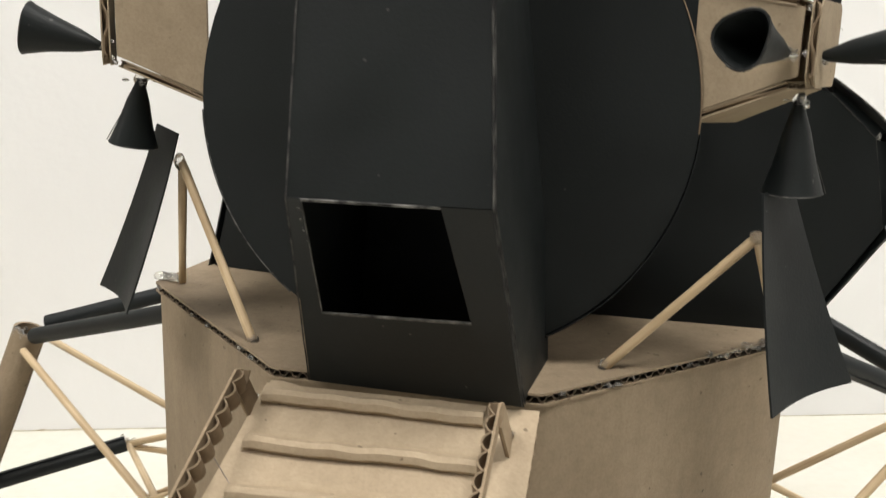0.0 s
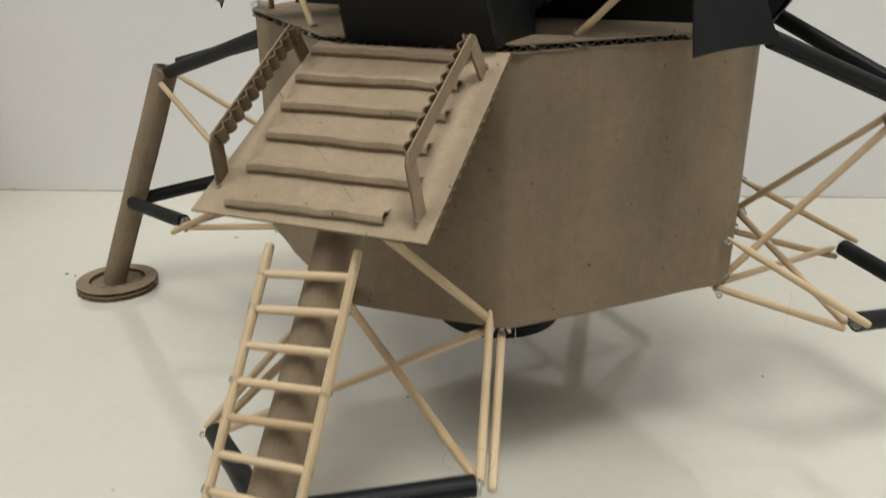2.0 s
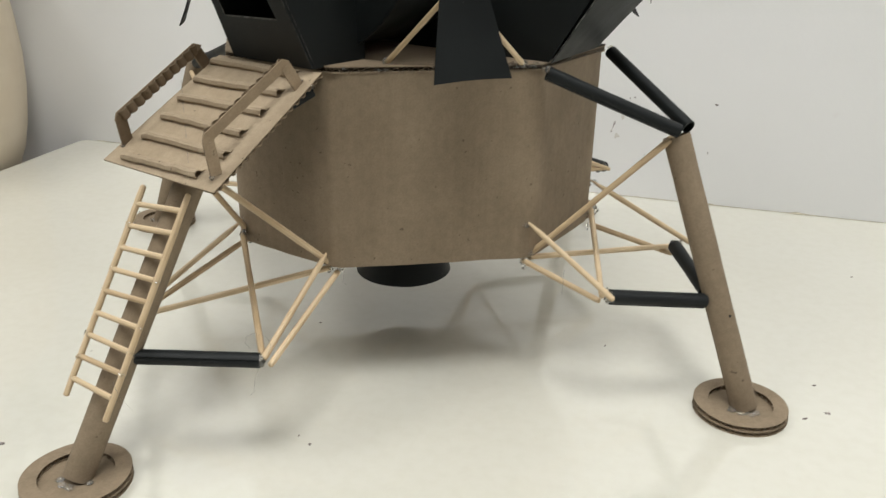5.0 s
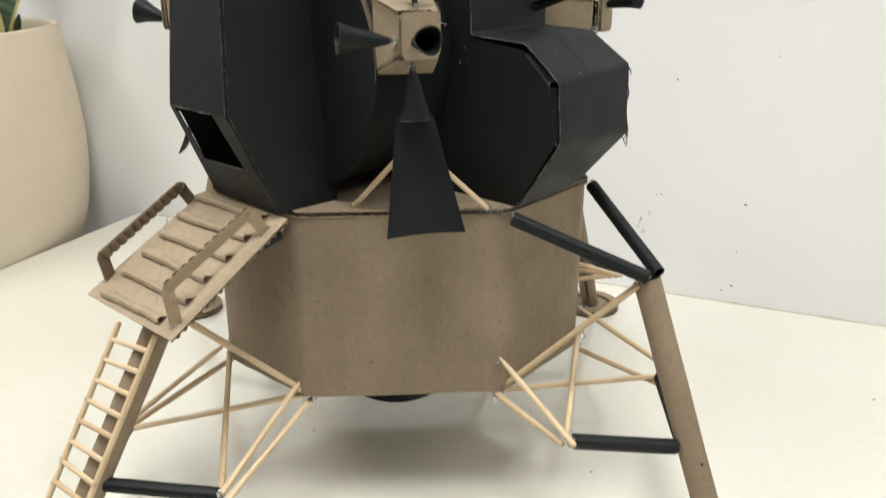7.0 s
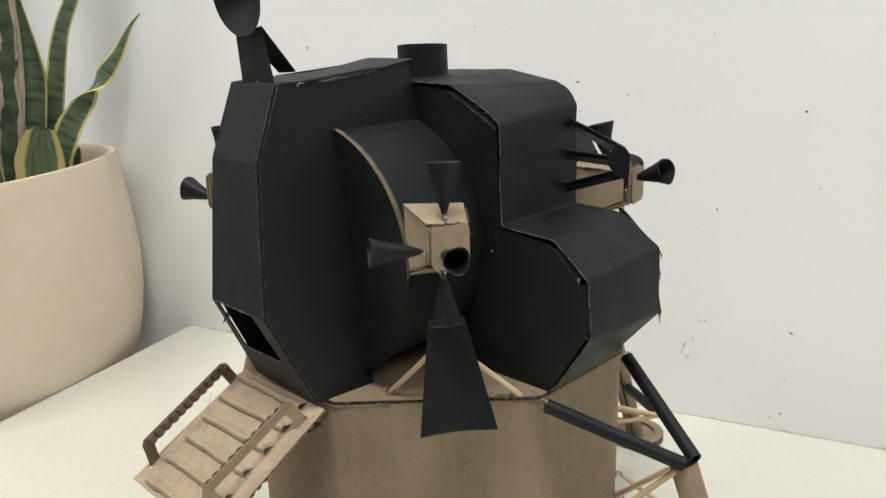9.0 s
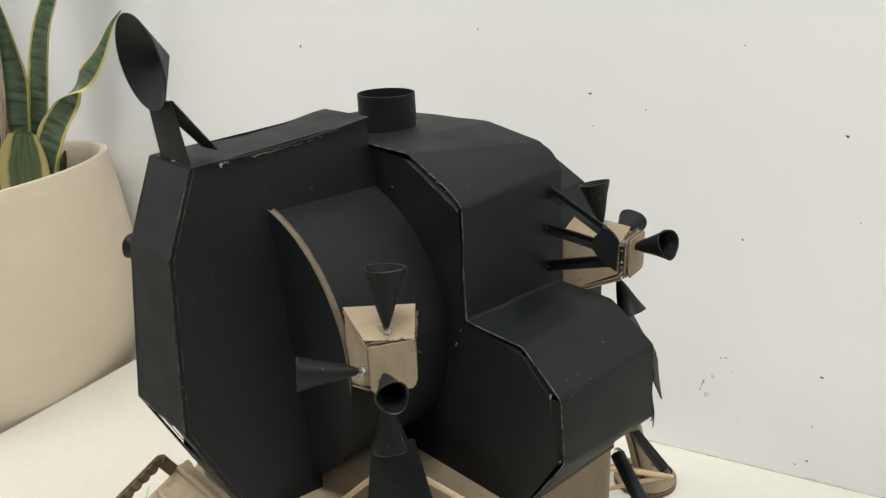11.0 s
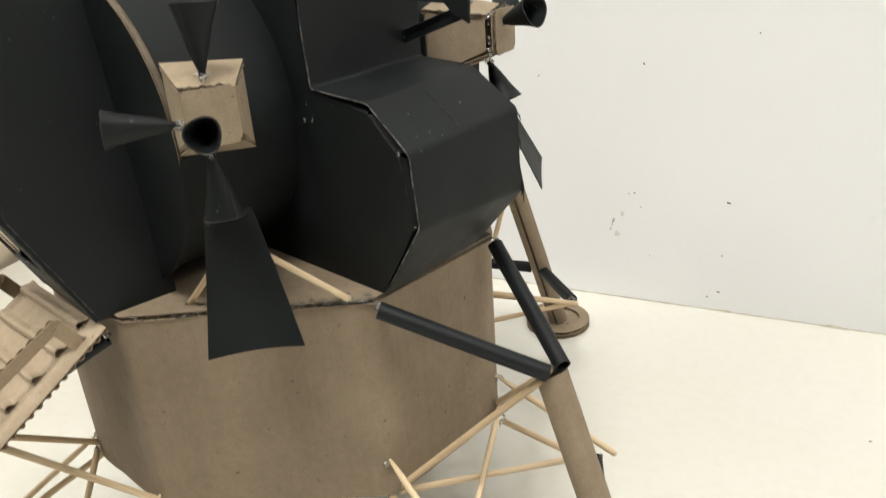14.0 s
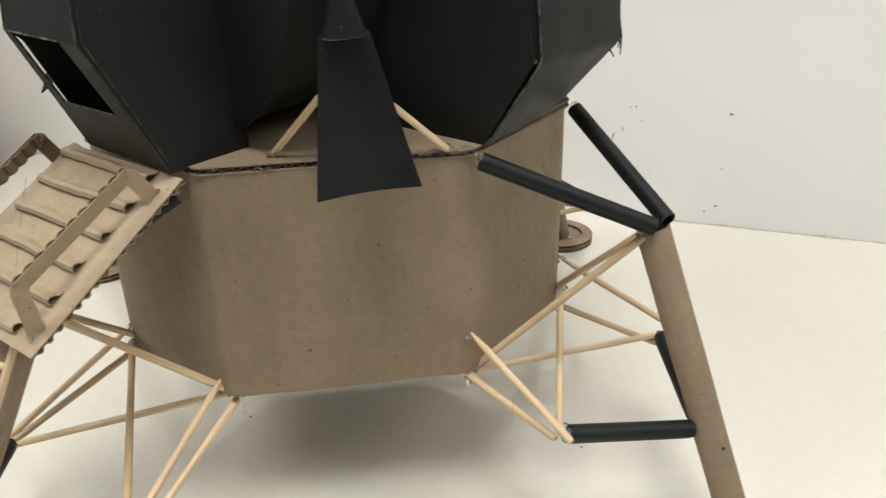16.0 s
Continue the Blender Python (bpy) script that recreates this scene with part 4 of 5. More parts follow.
# crushed flute along the bare upper rim
bm = bmesh.new()
rows = []
for k in range(90):
    t = math.radians(-3 + k)
    r = 0.0748 + 0.0004 * noise.noise(Vector((k * 0.35, 9, 2)))
    dip = 0.0011 * max(0.0, noise.noise(Vector((k * 0.9, 3, 6))) + 0.15)
    rows.append([(CX + (r - d) * math.cos(t), y, DRUM_Z + (r - d) * math.sin(t)) for y, d in ((-0.0974, 0.0), (-0.0968, 0.0003), (-0.0960, dip + 0.0003), (-0.0953, 0.0003), (-0.0947, 0.0))])
sheet(bm, rows, 0.0003)
part("bare_rim", bm, M_BLACK_FLUTE, drum_front, "bare brown cut rim of the disc", I4, True)

# aft equipment bay behind the tank section
bm = bmesh.new()
AFT = [(0.066, DECK), (0.066, 0.2850), (0.0620, 0.3060), (0.0504, 0.3236), (0.0257, 0.3357)]
prof = AFT + [(2 * CX - x, z) for x, z in AFT[::-1]]
sheet(bm, [[(x + 0.0008 * noise.noise(Vector((x * 50, y * 50, z * 50))), y, z) for y in (0.0285, 0.05, 0.075, 0.105)] for x, z in prof], 0.0008)
aft = part("aft_bay", bm, M_BLACK, lander, "black card bay behind the tank section")
bm = bmesh.new()
fs = plate(bm, prof, Matrix(((1, 0, 0, 0), (0, 0, 1, 0), (0, 1, 0, 0), (0, 0, 0, 1))), 0.1015, 0.1040)
bmesh.ops.triangulate(bm, faces=[f for f in fs if len(f.verts) > 4])
part("aft_end_plate", bm, M_BLACK, aft)


# tank section: a band of black card round two shaped end plates
RIGHT_F = [(0.0300, 0.3690), (0.0530, 0.3690), (0.0895, 0.3498), (0.0908, 0.2925), (0.1260, 0.2905), (0.1492, 0.2722), (0.1520, 0.2410), (0.1255, DECK)]
RIGHT_B = [(0.0420, 0.3715), (0.0790, 0.3655), (0.0925, 0.3545), (0.0930, 0.2935), (0.1260, 0.2925), (0.1512, 0.2760), (0.1528, 0.2368), (0.1222, DECK)]
LEFT = [(-0.0260, 0.3690), (-0.0490, 0.3690), (-0.0855, 0.3498), (-0.0868, 0.2925), (-0.0940, 0.2840), (-0.1016, 0.2590), (-0.1120, 0.2220), (-0.1170, DECK)]
outline = LEFT[::-1] + RIGHT_F
outline_b = LEFT[::-1] + RIGHT_B
BAND_Y0, BAND_Y1 = -0.0362, 0.0312


def front_at(x):
    """The tank section's front stands back towards its left end."""
    return 0.2 * max(0.0, 0.030 - x)



def soft_profile(pts, r=0.003, n=3):
    out = [Vector(pts[0])]
    for a, c, b in zip(pts, pts[1:], pts[2:]):
        a, c, b = Vector(a), Vector(c), Vector(b)
        p, q = c + (a - c).normalized() * r, c + (b - c).normalized() * r
        for k in range(n + 1):
            s = k / n
            out.append(p * (1 - s) ** 2 + c * 2 * s * (1 - s) + q * s * s)
    return out + [Vector(pts[-1])]


bm = bmesh.new()
rows = []
prof, prof_b = soft_profile(outline, 0.0022), soft_profile(outline_b, 0.0022)
fine = []
for p, q, pb, qb in zip(prof, prof[1:], prof_b, prof_b[1:]):
    n = max(1, int((q - p).length / 0.008))
    fine += [(p + (q - p) * (k / n), pb + (qb - pb) * (k / n)) for k in range(n)]
fine.append((prof[-1], prof_b[-1]))
for p, pb in fine:
    row = []
    swell = 0.0018 * max(0.0, 1 - ((p.x - 0.0715) / 0.017) ** 2) if p.y > 0.34 else 0.0
    for j in range(7):
        v = j / 6
        c = p.lerp(pb, v) + Vector((0.47, 0.88)) * swell
        w = 0.0010 * noise.noise(Vector((c.x * 40, v * 3, c.y * 40)))
        row.append((c.x + w, BAND_Y0 + (BAND_Y1 - BAND_Y0) * v + front_at(c.x) * (1 - v) + 0.0006 * noise.noise(Vector((c.x * 70, c.y * 70, j))), max(c.y + w, DECK)))
    rows.append(row)
sheet(bm, rows, 0.0008)
tanks = part("tank_section_band", bm, M_BLACK, lander, "folded black card band over the tank section", I4, True)
thread("cut_edge", [Vector((r[0][0], r[0][1] - 0.0003, r[0][2])) for r in rows], 0.00034, M_EDGE, tanks, "bare paper edge of the band")
inset = lambda pts: [(CX + (x - CX) * 0.981, z - (0.0022 if z > 0.22 else -0.0004)) for x, z in pts]  # noqa: E731
UPRIGHT = Matrix(((1, 0, 0, 0), (0, 0, 1, 0), (0, 1, 0, 0), (0, 0, 0, 1)))
bm = bmesh.new()
fs = plate(bm, inset([tuple(Vector(p).lerp(Vector(q), 0.90)) for p, q in zip(outline, outline_b)]), UPRIGHT, 0.0262, 0.0290)
bmesh.ops.triangulate(bm, faces=[f for f in fs if len(f.verts) > 4])
part("tank_end_plate", bm, M_BLACK, tanks, "black card end plate")
# the front plate is cut smaller than the band and held by tabs folded back inside it
FRONT_Y = -0.0357
FRONT = [(0.0290, 0.3672), (0.0515, 0.3652), (0.0866, 0.3462), (0.0892, 0.2922), (0.1262, 0.2858), (0.1420, 0.2712), (0.1480, 0.2405), (0.1345, 0.2180), (0.1240, DECK)]
RIM_AT = [(0.0300, 0.3684), (0.0530, 0.3684), (0.0888, 0.3492), (0.0900, 0.2920), (0.1256, 0.2898), (0.1483, 0.2718), (0.1511, 0.2412), (0.1380, 0.2190), (0.1252, DECK)]
shape = inset(LEFT[::-1]) + FRONT
bm = bmesh.new()
fs = plate(bm, shape, UPRIGHT, FRONT_Y, FRONT_Y + 0.0012)
bmesh.ops.triangulate(bm, faces=[f for f in fs if len(f.verts) > 4])
bmesh.ops.bisect_plane(bm, geom=bm.verts[:] + bm.edges[:] + bm.faces[:], plane_co=(0.030, 0, 0), plane_no=(1, 0, 0))
for v in bm.verts:
    v.co.y += front_at(v.co.x)
end_plate = part("tank_end_plate", bm, M_BLACK, tanks, "black card end plate cut smaller than the band")
for k in (1, 3, 4, 5, 6):
    p, q, pr, qr = FRONT[k], FRONT[k + 1], RIM_AT[k], RIM_AT[k + 1]
    back = lambda e, r, d: Vector((e[0] + (r[0] - e[0]) * 0.9, FRONT_Y + d, e[1] + (r[1] - e[1]) * 0.9))  # noqa: E731
    depth = 0.0035 if k in (4, 5) else 0.0060
    pa, qa = Vector((p[0], FRONT_Y + 0.0004, p[1])), Vector((q[0], FRONT_Y + 0.0004, q[1]))
    pb, qb = back(p, pr, depth), back(q, qr, depth)
    bm = bmesh.new()
    sheet(bm, grid(pa.lerp(qa, 0.02), pa.lerp(qa, 0.98), pb.lerp(qb, 0.92), pb.lerp(qb, 0.08), 6, 3, 0.0004), 0.0005)
    part("folded_tab", bm, M_BLACK, end_plate)
for k, r in ((1, 0.00026), (4, 0.00016), (5, 0.00014)):
    thread("fold_line", [Vector((x, FRONT_Y - 0.0001, z)) for x, z in FRONT[k:k + 2]], r, M_FOLD, end_plate)
for x, z, g in ((0.1428, 0.2718, 0.0009), (0.1490, 0.2408, 0.0006), (0.0831, 0.2772, 0.0007), (0.0862, 0.2856, 0.0005), (0.0181, 0.3570, 0.0007), (0.0402, 0.3498, 0.0005)):
    glue(Vector((x, FRONT_Y - 0.0004, z)), g, end_plate, "glue_blob", (0.8, 0.7, 1.5))
random.seed(4)
for k in range(4):
    p = Vector((0.067 + 0.0052 * k + random.uniform(-0.002, 0.002), -0.0342, 0.3602 - 0.0029 * k))
    glue(p, random.uniform(0.0006, 0.0011), tanks, "glue_blob", (1.6, 0.8, 0.8))


def band_at(k, s, v, lift=0.0006):
    """A point on the band: side k of its outline, s along the side, v from front to back."""
    c = Vector(RIGHT_F[k]).lerp(Vector(RIGHT_F[k + 1]), s).lerp(Vector(RIGHT_B[k]).lerp(Vector(RIGHT_B[k + 1]), s), v)
    w = 0.0010 * noise.noise(Vector((c.x * 40, v * 3, c.y * 40)))
    e = Vector(RIGHT_F[k + 1]) - Vector(RIGHT_F[k])
    up = Vector((-e.y, e.x)).normalized() * lift
    return Vector((c.x + w + up.x, BAND_Y0 + (BAND_Y1 - BAND_Y0) * v, c.y + w + up.y))


thread("scratch", [band_at(4, s, 0.455 + 0.02 * s) for s in (0.16, 0.3, 0.45, 0.6, 0.75, 0.9)], 0.00012, M_FOLD, tanks, "fine pale scratch")
thread("crease", [band_at(5, s, 0.475, 0.00048) for s in (0.1, 0.25, 0.4, 0.55, 0.7, 0.85)], 0.00010, M_SHADE_CREASE, tanks, "faint crease")
for s, v in ((0.40, 0.20), (0.92, 0.30), (0.55, 0.62)):
    glue(band_at(4, s, v), 0.0004, tanks)
# frayed slivers of card at the outer edge
for (x, z), (x1, z1), w in (((0.1508, 0.2750), (0.1530, 0.2700), 0.0008), ((0.1519, 0.2640), (0.1522, 0.2560), 0.0006), ((0.1522, 0.2470), (0.1537, 0.2300), 0.0012), ((0.1526, 0.2385), (0.1522, 0.2330), 0.0008)):
    bm = bmesh.new()
    sheet(bm, [[(x, 0.0302, z), (x + 0.0002, 0.0302 + w, z)], [((x + x1) / 2 + 0.0008, 0.0308, (z + z1) / 2), ((x + x1) / 2 + 0.0010, 0.0308 + w * 0.8, (z + z1) / 2)], [(x1, 0.0315, z1), (x1 + 0.0001, 0.0317, z1)]], 0.0004)
    part("torn_sliver", bm, M_BLACK, tanks)
# the shade under the tank bulge, laid on the deck as a dark strip
bm = bmesh.new()
sheet(bm, [[(0.1222 + 0.0012 * v + 0.0003 * noise.noise(Vector((v * 20, 1, 1))), -0.0330 + 0.0750 * v, DECK + 0.0006), (0.1218 - 0.0058 * v, -0.0320 + 0.0740 * v, DECK + 0.0009)] for v in (k / 16 for k in range(17))], 0.0006)
part("deck_shade_strip", bm, M_SHADE_CREASE, tanks, "dark strip standing in for the tank band's shade on the deck")

# docking tunnel
bm = bmesh.new()
lathe(bm, [(0.0156, 0.3685), (0.0156, 0.3870), (0.0148, 0.3870), (0.0148, 0.3685)], 40, True, 0.02)
tunnel = part("docking_tunnel", bm, M_BLACK, lander, "short black card tube on the roof", Matrix.Translation((0.0005, -0.0045, 0.001)), True)
for k in range(7):
    t = k * 0.9
    glue(Vector((0.0005 + 0.0160 * math.cos(t), -0.0045 + 0.0160 * math.sin(t), 0.3708)), random.uniform(0.0004, 0.0007), tunnel, "glue_blob", (1.3, 1.3, 0.6))

# dish antenna on its folded strip
bm = bmesh.new()
sheet(bm, grid((-0.0093, -0.1300, 0.3757), (0.0205, -0.1310, 0.3762), (0.0169, -0.1338, 0.4045), (-0.0050, -0.1342, 0.4000), 5, 7, 0.0004), 0.0006)
stand = part("antenna_stand", bm, M_BLACK, lander, "folded strip of black card")
bm = bmesh.new()
sheet(bm, grid((-0.0010, -0.1338, 0.4020), (0.0168, -0.1333, 0.4043), (0.0215, -0.1180, 0.3812), (0.0050, -0.1165, 0.3800), 5, 7, 0.0006), 0.0006)
part("stand_back", bm, M_BLACK, stand)
glue(Vector((0.006, -0.1315, 0.3765)), 0.0009, stand)
bm = bmesh.new()
lathe(bm, [(0.0004, -0.0130), (0.0105, -0.0065), (0.0205, 0.0), (0.0206, 0.0006), (0.0103, -0.0056), (0.0004, -0.0120)], 40, False, 0.01)
m = Matrix.Translation((0.0055, -0.1392, 0.4199)) @ Vector((0.0, -1.0, -0.12)).to_track_quat("Z", "Y").to_matrix().to_4x4()
part("dish", bm, M_BLACK, stand, "shallow cone dish of black card", m, True)


# thruster quads
def cone(tip, mouth, r, parent):
    """A paper cone rolled by hand: its mouth a little out of round, the paper's end showing as a seam."""
    m, n = along(tip, mouth)
    bm = bmesh.new()
    lathe(bm, [(0.0010, 0), (0.0016 + 0.25 * r, n * 0.33), (r * 0.72, n * 0.7), (r, n), (r - 0.0006, n), (r * 0.70 - 0.0006, n * 0.7), (0.25 * r, n * 0.33), (0.0004, 0.002)], 36, False, 0.03)
    dent, turn = random.uniform(0.05, 0.10), random.uniform(0, 6.28)

    def bent(p):
        t = math.atan2(p.y, p.x)
        k = 1 + dent * max(0.0, p.z / n) ** 2 * math.cos(3 * t + turn)
        return Vector((p.x * k, p.y * k, p.z))
    for v in bm.verts:
        v.co = bent(v.co)
    c = part("nozzle", bm, M_BLACK, parent, "black paper cone nozzle", m, True)
    ring = [m @ bent(Vector((r * math.cos(k * math.pi / 14), r * math.sin(k * math.pi / 14), n + 0.0001))) for k in range(29)]
    thread("cut_edge", ring, 0.00022, M_FOLD, parent)
    seam = [m @ bent(Vector(((0.0006 + r * z) * math.cos(turn + 0.5 * z), (0.0006 + r * z) * math.sin(turn + 0.5 * z), n * z))) for z in (0.55, 0.66, 0.78, 0.9, 1.0)]
    thread("paper_seam", seam, 0.00016, M_FOLD, parent)
    return c


def quad(fx, fy, corners, z0, z1, cones, label, proud, beads=5):
    """A small cardboard box with paper cones; fx and fy mirror it to its corner of the lander.
    Its outer end is a separate board, a little proud, the lid lifts along the front."""
    f = lambda p: Vector((fx(p[0]), fy(p[1]), p[2]))  # noqa: E731
    pts = [f((x, y, 0)) for x, y in corners]
    cen = sum(pts, Vector()) / 4
    ob = None
    for k in (0, 2, 3):
        a, b, n1 = pts[k], pts[(k + 1) % 4], (k + 1) % 4
        i0, i1 = a.lerp(b, 0.02), a.lerp(b, 0.96 if k == 0 else 0.97)
        q = [Vector((i0.x, i0.y, z0[k] + 0.0017)), Vector((i1.x, i1.y, z0[n1] + 0.0013)), Vector((i1.x, i1.y, z1[n1] - 0.0016)), Vector((i0.x, i0.y, z1[k] - 0.0004))]
        bm = bmesh.new()
        board(bm, q, cen, 0.0024)
        if ob is None:
            ob = part("thruster_box", bm, (M_KRAFT_BOX, M_FLUTE), lander, label)
        else:
            part("box_side", bm, (M_KRAFT_BOX, M_FLUTE), ob)
    a, b = pts[1], pts[2]
    out = ((a + b) / 2 - cen).normalized()
    u = (b - a).normalized()
    w = (b - a).length * 0.495
    mid = (a + b) / 2 + out * proud
    h = [z0[1] - 0.0016, z1[1] + 0.0006]
    poly = [(-w, h[0] + 0.003), (-w + 0.002, h[0]), (w * 0.86, h[0] + 0.0006), (w * 1.03, h[0] + 0.0040), (w * 1.01, h[1] - 0.0016), (w * 0.86, h[1]), (-w * 0.90, h[1] - 0.0004), (-w, h[1] - 0.0022)]
    bm = bmesh.new()
    m = Matrix(((u.x, 0, out.x, mid.x), (u.y, 0, out.y, mid.y), (0, 1, 0, 0), (0, 0, 0, 1)))
    corrugated(bm, poly, m, 0.0026, 0.4)
    part("box_end", bm, (M_KRAFT_BOX, M_FLUTE), ob, "cardboard end board with clipped corners")
    for k in range(beads):
        su, sz = (random.uniform(-1, 1), random.choice((0.04, 0.96))) if k % 2 else (random.choice((-0.98, 0.98)), random.random())
        glue(mid + u * w * su - out * (proud * 0.5 + 0.0002) + Vector((0, 0, h[0] + (h[1] - h[0]) * sz)), random.uniform(0.0005, 0.0010), ob)
    for zz, nm, th in ((z1, "box_lid", 0.0024), (z0, "box_base", 0.0024)):
        bm = bmesh.new()
        lid = nm == "box_lid"
        big = [cen + (p - cen) * (1.03 if lid else 1.0) for p in pts]
        lift = (0.0020, 0.0004, 0.0002, 0.0006) if lid else (-0.0012,) * 4
        q = [Vector((p.x, p.y, z + d)) for p, z, d in zip(big, zz, lift)]
        # the front corner is torn a little
        q2 = [q[0].lerp(q[1], 0.03), q[1].lerp(q[0], 0.10), q[2], q[3]]
        board(bm, q2, cen + Vector((0, 0, 9 if not lid else -9)), th, 1.45)
        part(nm, bm, (M_KRAFT_BOX, M_FLUTE), ob)
    # torn corrugated edges where lid and end board meet the sides
    for p, q, zp, zq, n in ((pts[2], pts[3], z1[2] + 0.0010, z1[3] + 0.0010, 12), (pts[2], pts[1], z0[2] + 0.0016, z0[1] + 0.0012, 6), (pts[1], pts[2], z1[1] + 0.0024, z1[2] + 0.0022, 11)):
        away = ((p + q) / 2 - cen).normalized() * 0.0010
        line = []
        for k in range(n):
            v = p.lerp(q, 0.04 + 0.75 * k / (n - 1)) + away
            line.append(Vector((v.x, v.y, zp + (zq - zp) * k / n - 0.0012)) + Vector([random.uniform(-0.0005, 0.0005) for _ in range(3)]))
        thread("torn_edge", line, 0.0005, M_FLUTE_DARK, ob, "ragged torn edge of the board")
    for tip, mouth, r in cones:
        cone(f(tip), f(mouth), r, ob)
        glue(f(tip), 0.0021, ob)
        glue(f(tip) + Vector((0.0015, -0.001, -0.001)), 0.0012, ob)
        for k in range(3):
            glue(f(tip) + Vector((random.uniform(-0.004, 0.004), random.uniform(-0.003, 0.003), random.uniform(-0.0012, 0.0004))), random.uniform(0.0006, 0.0010), ob, "glue_blob", (1.4, 1.4, 0.5))
    return ob


same = lambda v: v  # noqa: E731
BOX = [(0.0745, -0.0955), (0.1020, -0.1045), (0.1110, -0.0870), (0.0915, -0.0690)]
BACK_BOX = [(0.0680, -0.0950), (0.1005, -0.1067), (0.1058, -0.0850), (0.0810, -0.0660)]
CONES = [((0.1020, -0.0940, 0.3125), (0.0994, -0.0913, 0.3385), 0.0086), ((0.0977, -0.1045, 0.2955), (0.0828, -0.1270, 0.2978), 0.0073), ((0.1065, -0.1000, 0.2950), (0.1285, -0.1137, 0.2991), 0.0065), ((0.1035, -0.0975, 0.2835), (0.1045, -0.0970, 0.2580), 0.0080)]
random.seed(8)
Z0, Z1 = [0.2770, 0.2885, 0.2885, 0.2770], [0.3130, 0.3090, 0.3085, 0.3120]
quad(same, same, BOX, Z0, Z1, CONES, "small brown cardboard thruster box with four black cones", 0.0006)
LEFT_CONES = [((0.1020, -0.0940, 0.3125), (0.0994, -0.0913, 0.3385), 0.0086), ((0.1085, -0.0990, 0.2925), (0.1300, -0.1050, 0.2975), 0.0080), ((0.0985, -0.0951, 0.2830), (0.1034, -0.0932, 0.2625), 0.0074)]
quad(mirror, same, BOX, Z0, Z1, LEFT_CONES, "small brown cardboard thruster box with black cones", 0.0006)
BACK_CONES = [((0.0888, -0.0910, 0.3131), (0.0831, -0.0901, 0.3360), 0.0083), ((0.0880, -0.1050, 0.3000), (0.0823, -0.1303, 0.3031), 0.0083), ((0.1055, -0.0971, 0.3025), (0.1290, -0.0947, 0.3105), 0.0080), ((0.0945, -0.1000, 0.2805), (0.1050, -0.1000, 0.2610), 0.0083)]
quad(same, lambda y: -0.019 - y, BACK_BOX, Z0, Z1, BACK_CONES, "small brown cardboard thruster box behind the tank section", 0.0026, 26)

# rendezvous bracket: three black struts to a small plate
hub = Vector((0.1330, 0.0165, 0.3250))
bm = bmesh.new()
HUB = [(0.0050, -0.0102), (0.0056, 0.0050), (0.0022, 0.0090), (-0.0032, 0.0108), (-0.0040, 0.0080), (-0.0070, 0.0050), (-0.0080, -0.0010), (-0.0045, -0.0050), (-0.0026, -0.0066)]
hx, hy = Vector((0.985, 0.17, 0.0)), Vector((0.0, 0.0, 1.0))
hn = hx.cross(hy)
fs = plate(bm, HUB, Matrix(((hx.x, 0, hn.x, hub.x), (hx.y, 0, hn.y, hub.y), (0, 1, 0, hub.z), (0, 0, 0, 1))), -0.0006, 0.0006)
bmesh.ops.triangulate(bm, faces=[f for f in fs if len(f.verts) > 4])
bracket = part("bracket_plate", bm, M_BLACK, lander, "black card plate held by three strips")
for p, q in (((0.0914, 0.0234, 0.3439), (0.000, 0, 0.007)), ((0.0909, 0.0215, 0.3247), (0.000, 0, 0.0005)), ((0.0918, 0.0214, 0.3043), (0.000, 0, -0.006))):
    a, b = Vector(p), hub + Vector(q)
    w = (b - a).normalized().cross(Vector((0.35, -0.94, 0))).normalized() * 0.0029
    bm = bmesh.new()
    sheet(bm, grid(a - w, b - w, b + w, a + w, 6, 3, 0.0012), 0.0009)
    part("bracket_strip", bm, M_BLACK, bracket)
    glue(a + Vector((0.0014, 0, random.uniform(-0.002, 0.002))), 0.0009, bracket)


DEFLECT = ((0.0960, -0.1015, 0.2580), (0.1070, -0.0860, 0.2580), (0.0995, -0.1135, 0.1985), (0.1270, -0.0840, 0.2010))
DEFLECT_LEFT = ((0.0910, -0.0860, 0.2655), (0.1025, -0.0790, 0.2680), (0.0965, -0.1057, 0.2085), (0.1215, -0.0816, 0.2105))


# plume deflectors: curved black card on two skewers each
def deflector(fx, fy, feet, label, shape=DEFLECT, top=(0.0975, -0.0920, 0.2440)):
    f = lambda p: Vector((fx(p[0]), fy(p[1]), p[2]))  # noqa: E731
    tl, tr, bl, br = (Vector(p) for p in shape)
    bm = bmesh.new()
    rows = []
    for j in range(9):
        v = j / 8
        row = []
        for i in range(9):
            u = i / 8
            p = tl.lerp(tr, u).lerp(bl.lerp(br, u), v)
            n = Vector((0.72, -0.69, 0.0))
            p += n * (0.0035 * v * v - 0.0022 * math.sin(math.pi * u) * v) + Vector((0, 0, 0.0003 * math.sin(math.pi * u) * v))
            row.append(f(p))
        rows.append(row)
    sheet(bm, rows, 0.0006)
    d = part("plume_deflector", bm, M_BLACK, lander, label, I4, True)
    tip = f(Vector(top))
    for p in feet:
        stick("skewer", f(p), tip + Vector((random.uniform(-1, 1), random.uniform(-1, 1), 0)) * 0.0012, 0.0015, M_SKEWER, d)
        glue(f(p) + Vector((0, 0, 0.0005)), 0.0020, d)
    glue(tip, 0.0024, d)


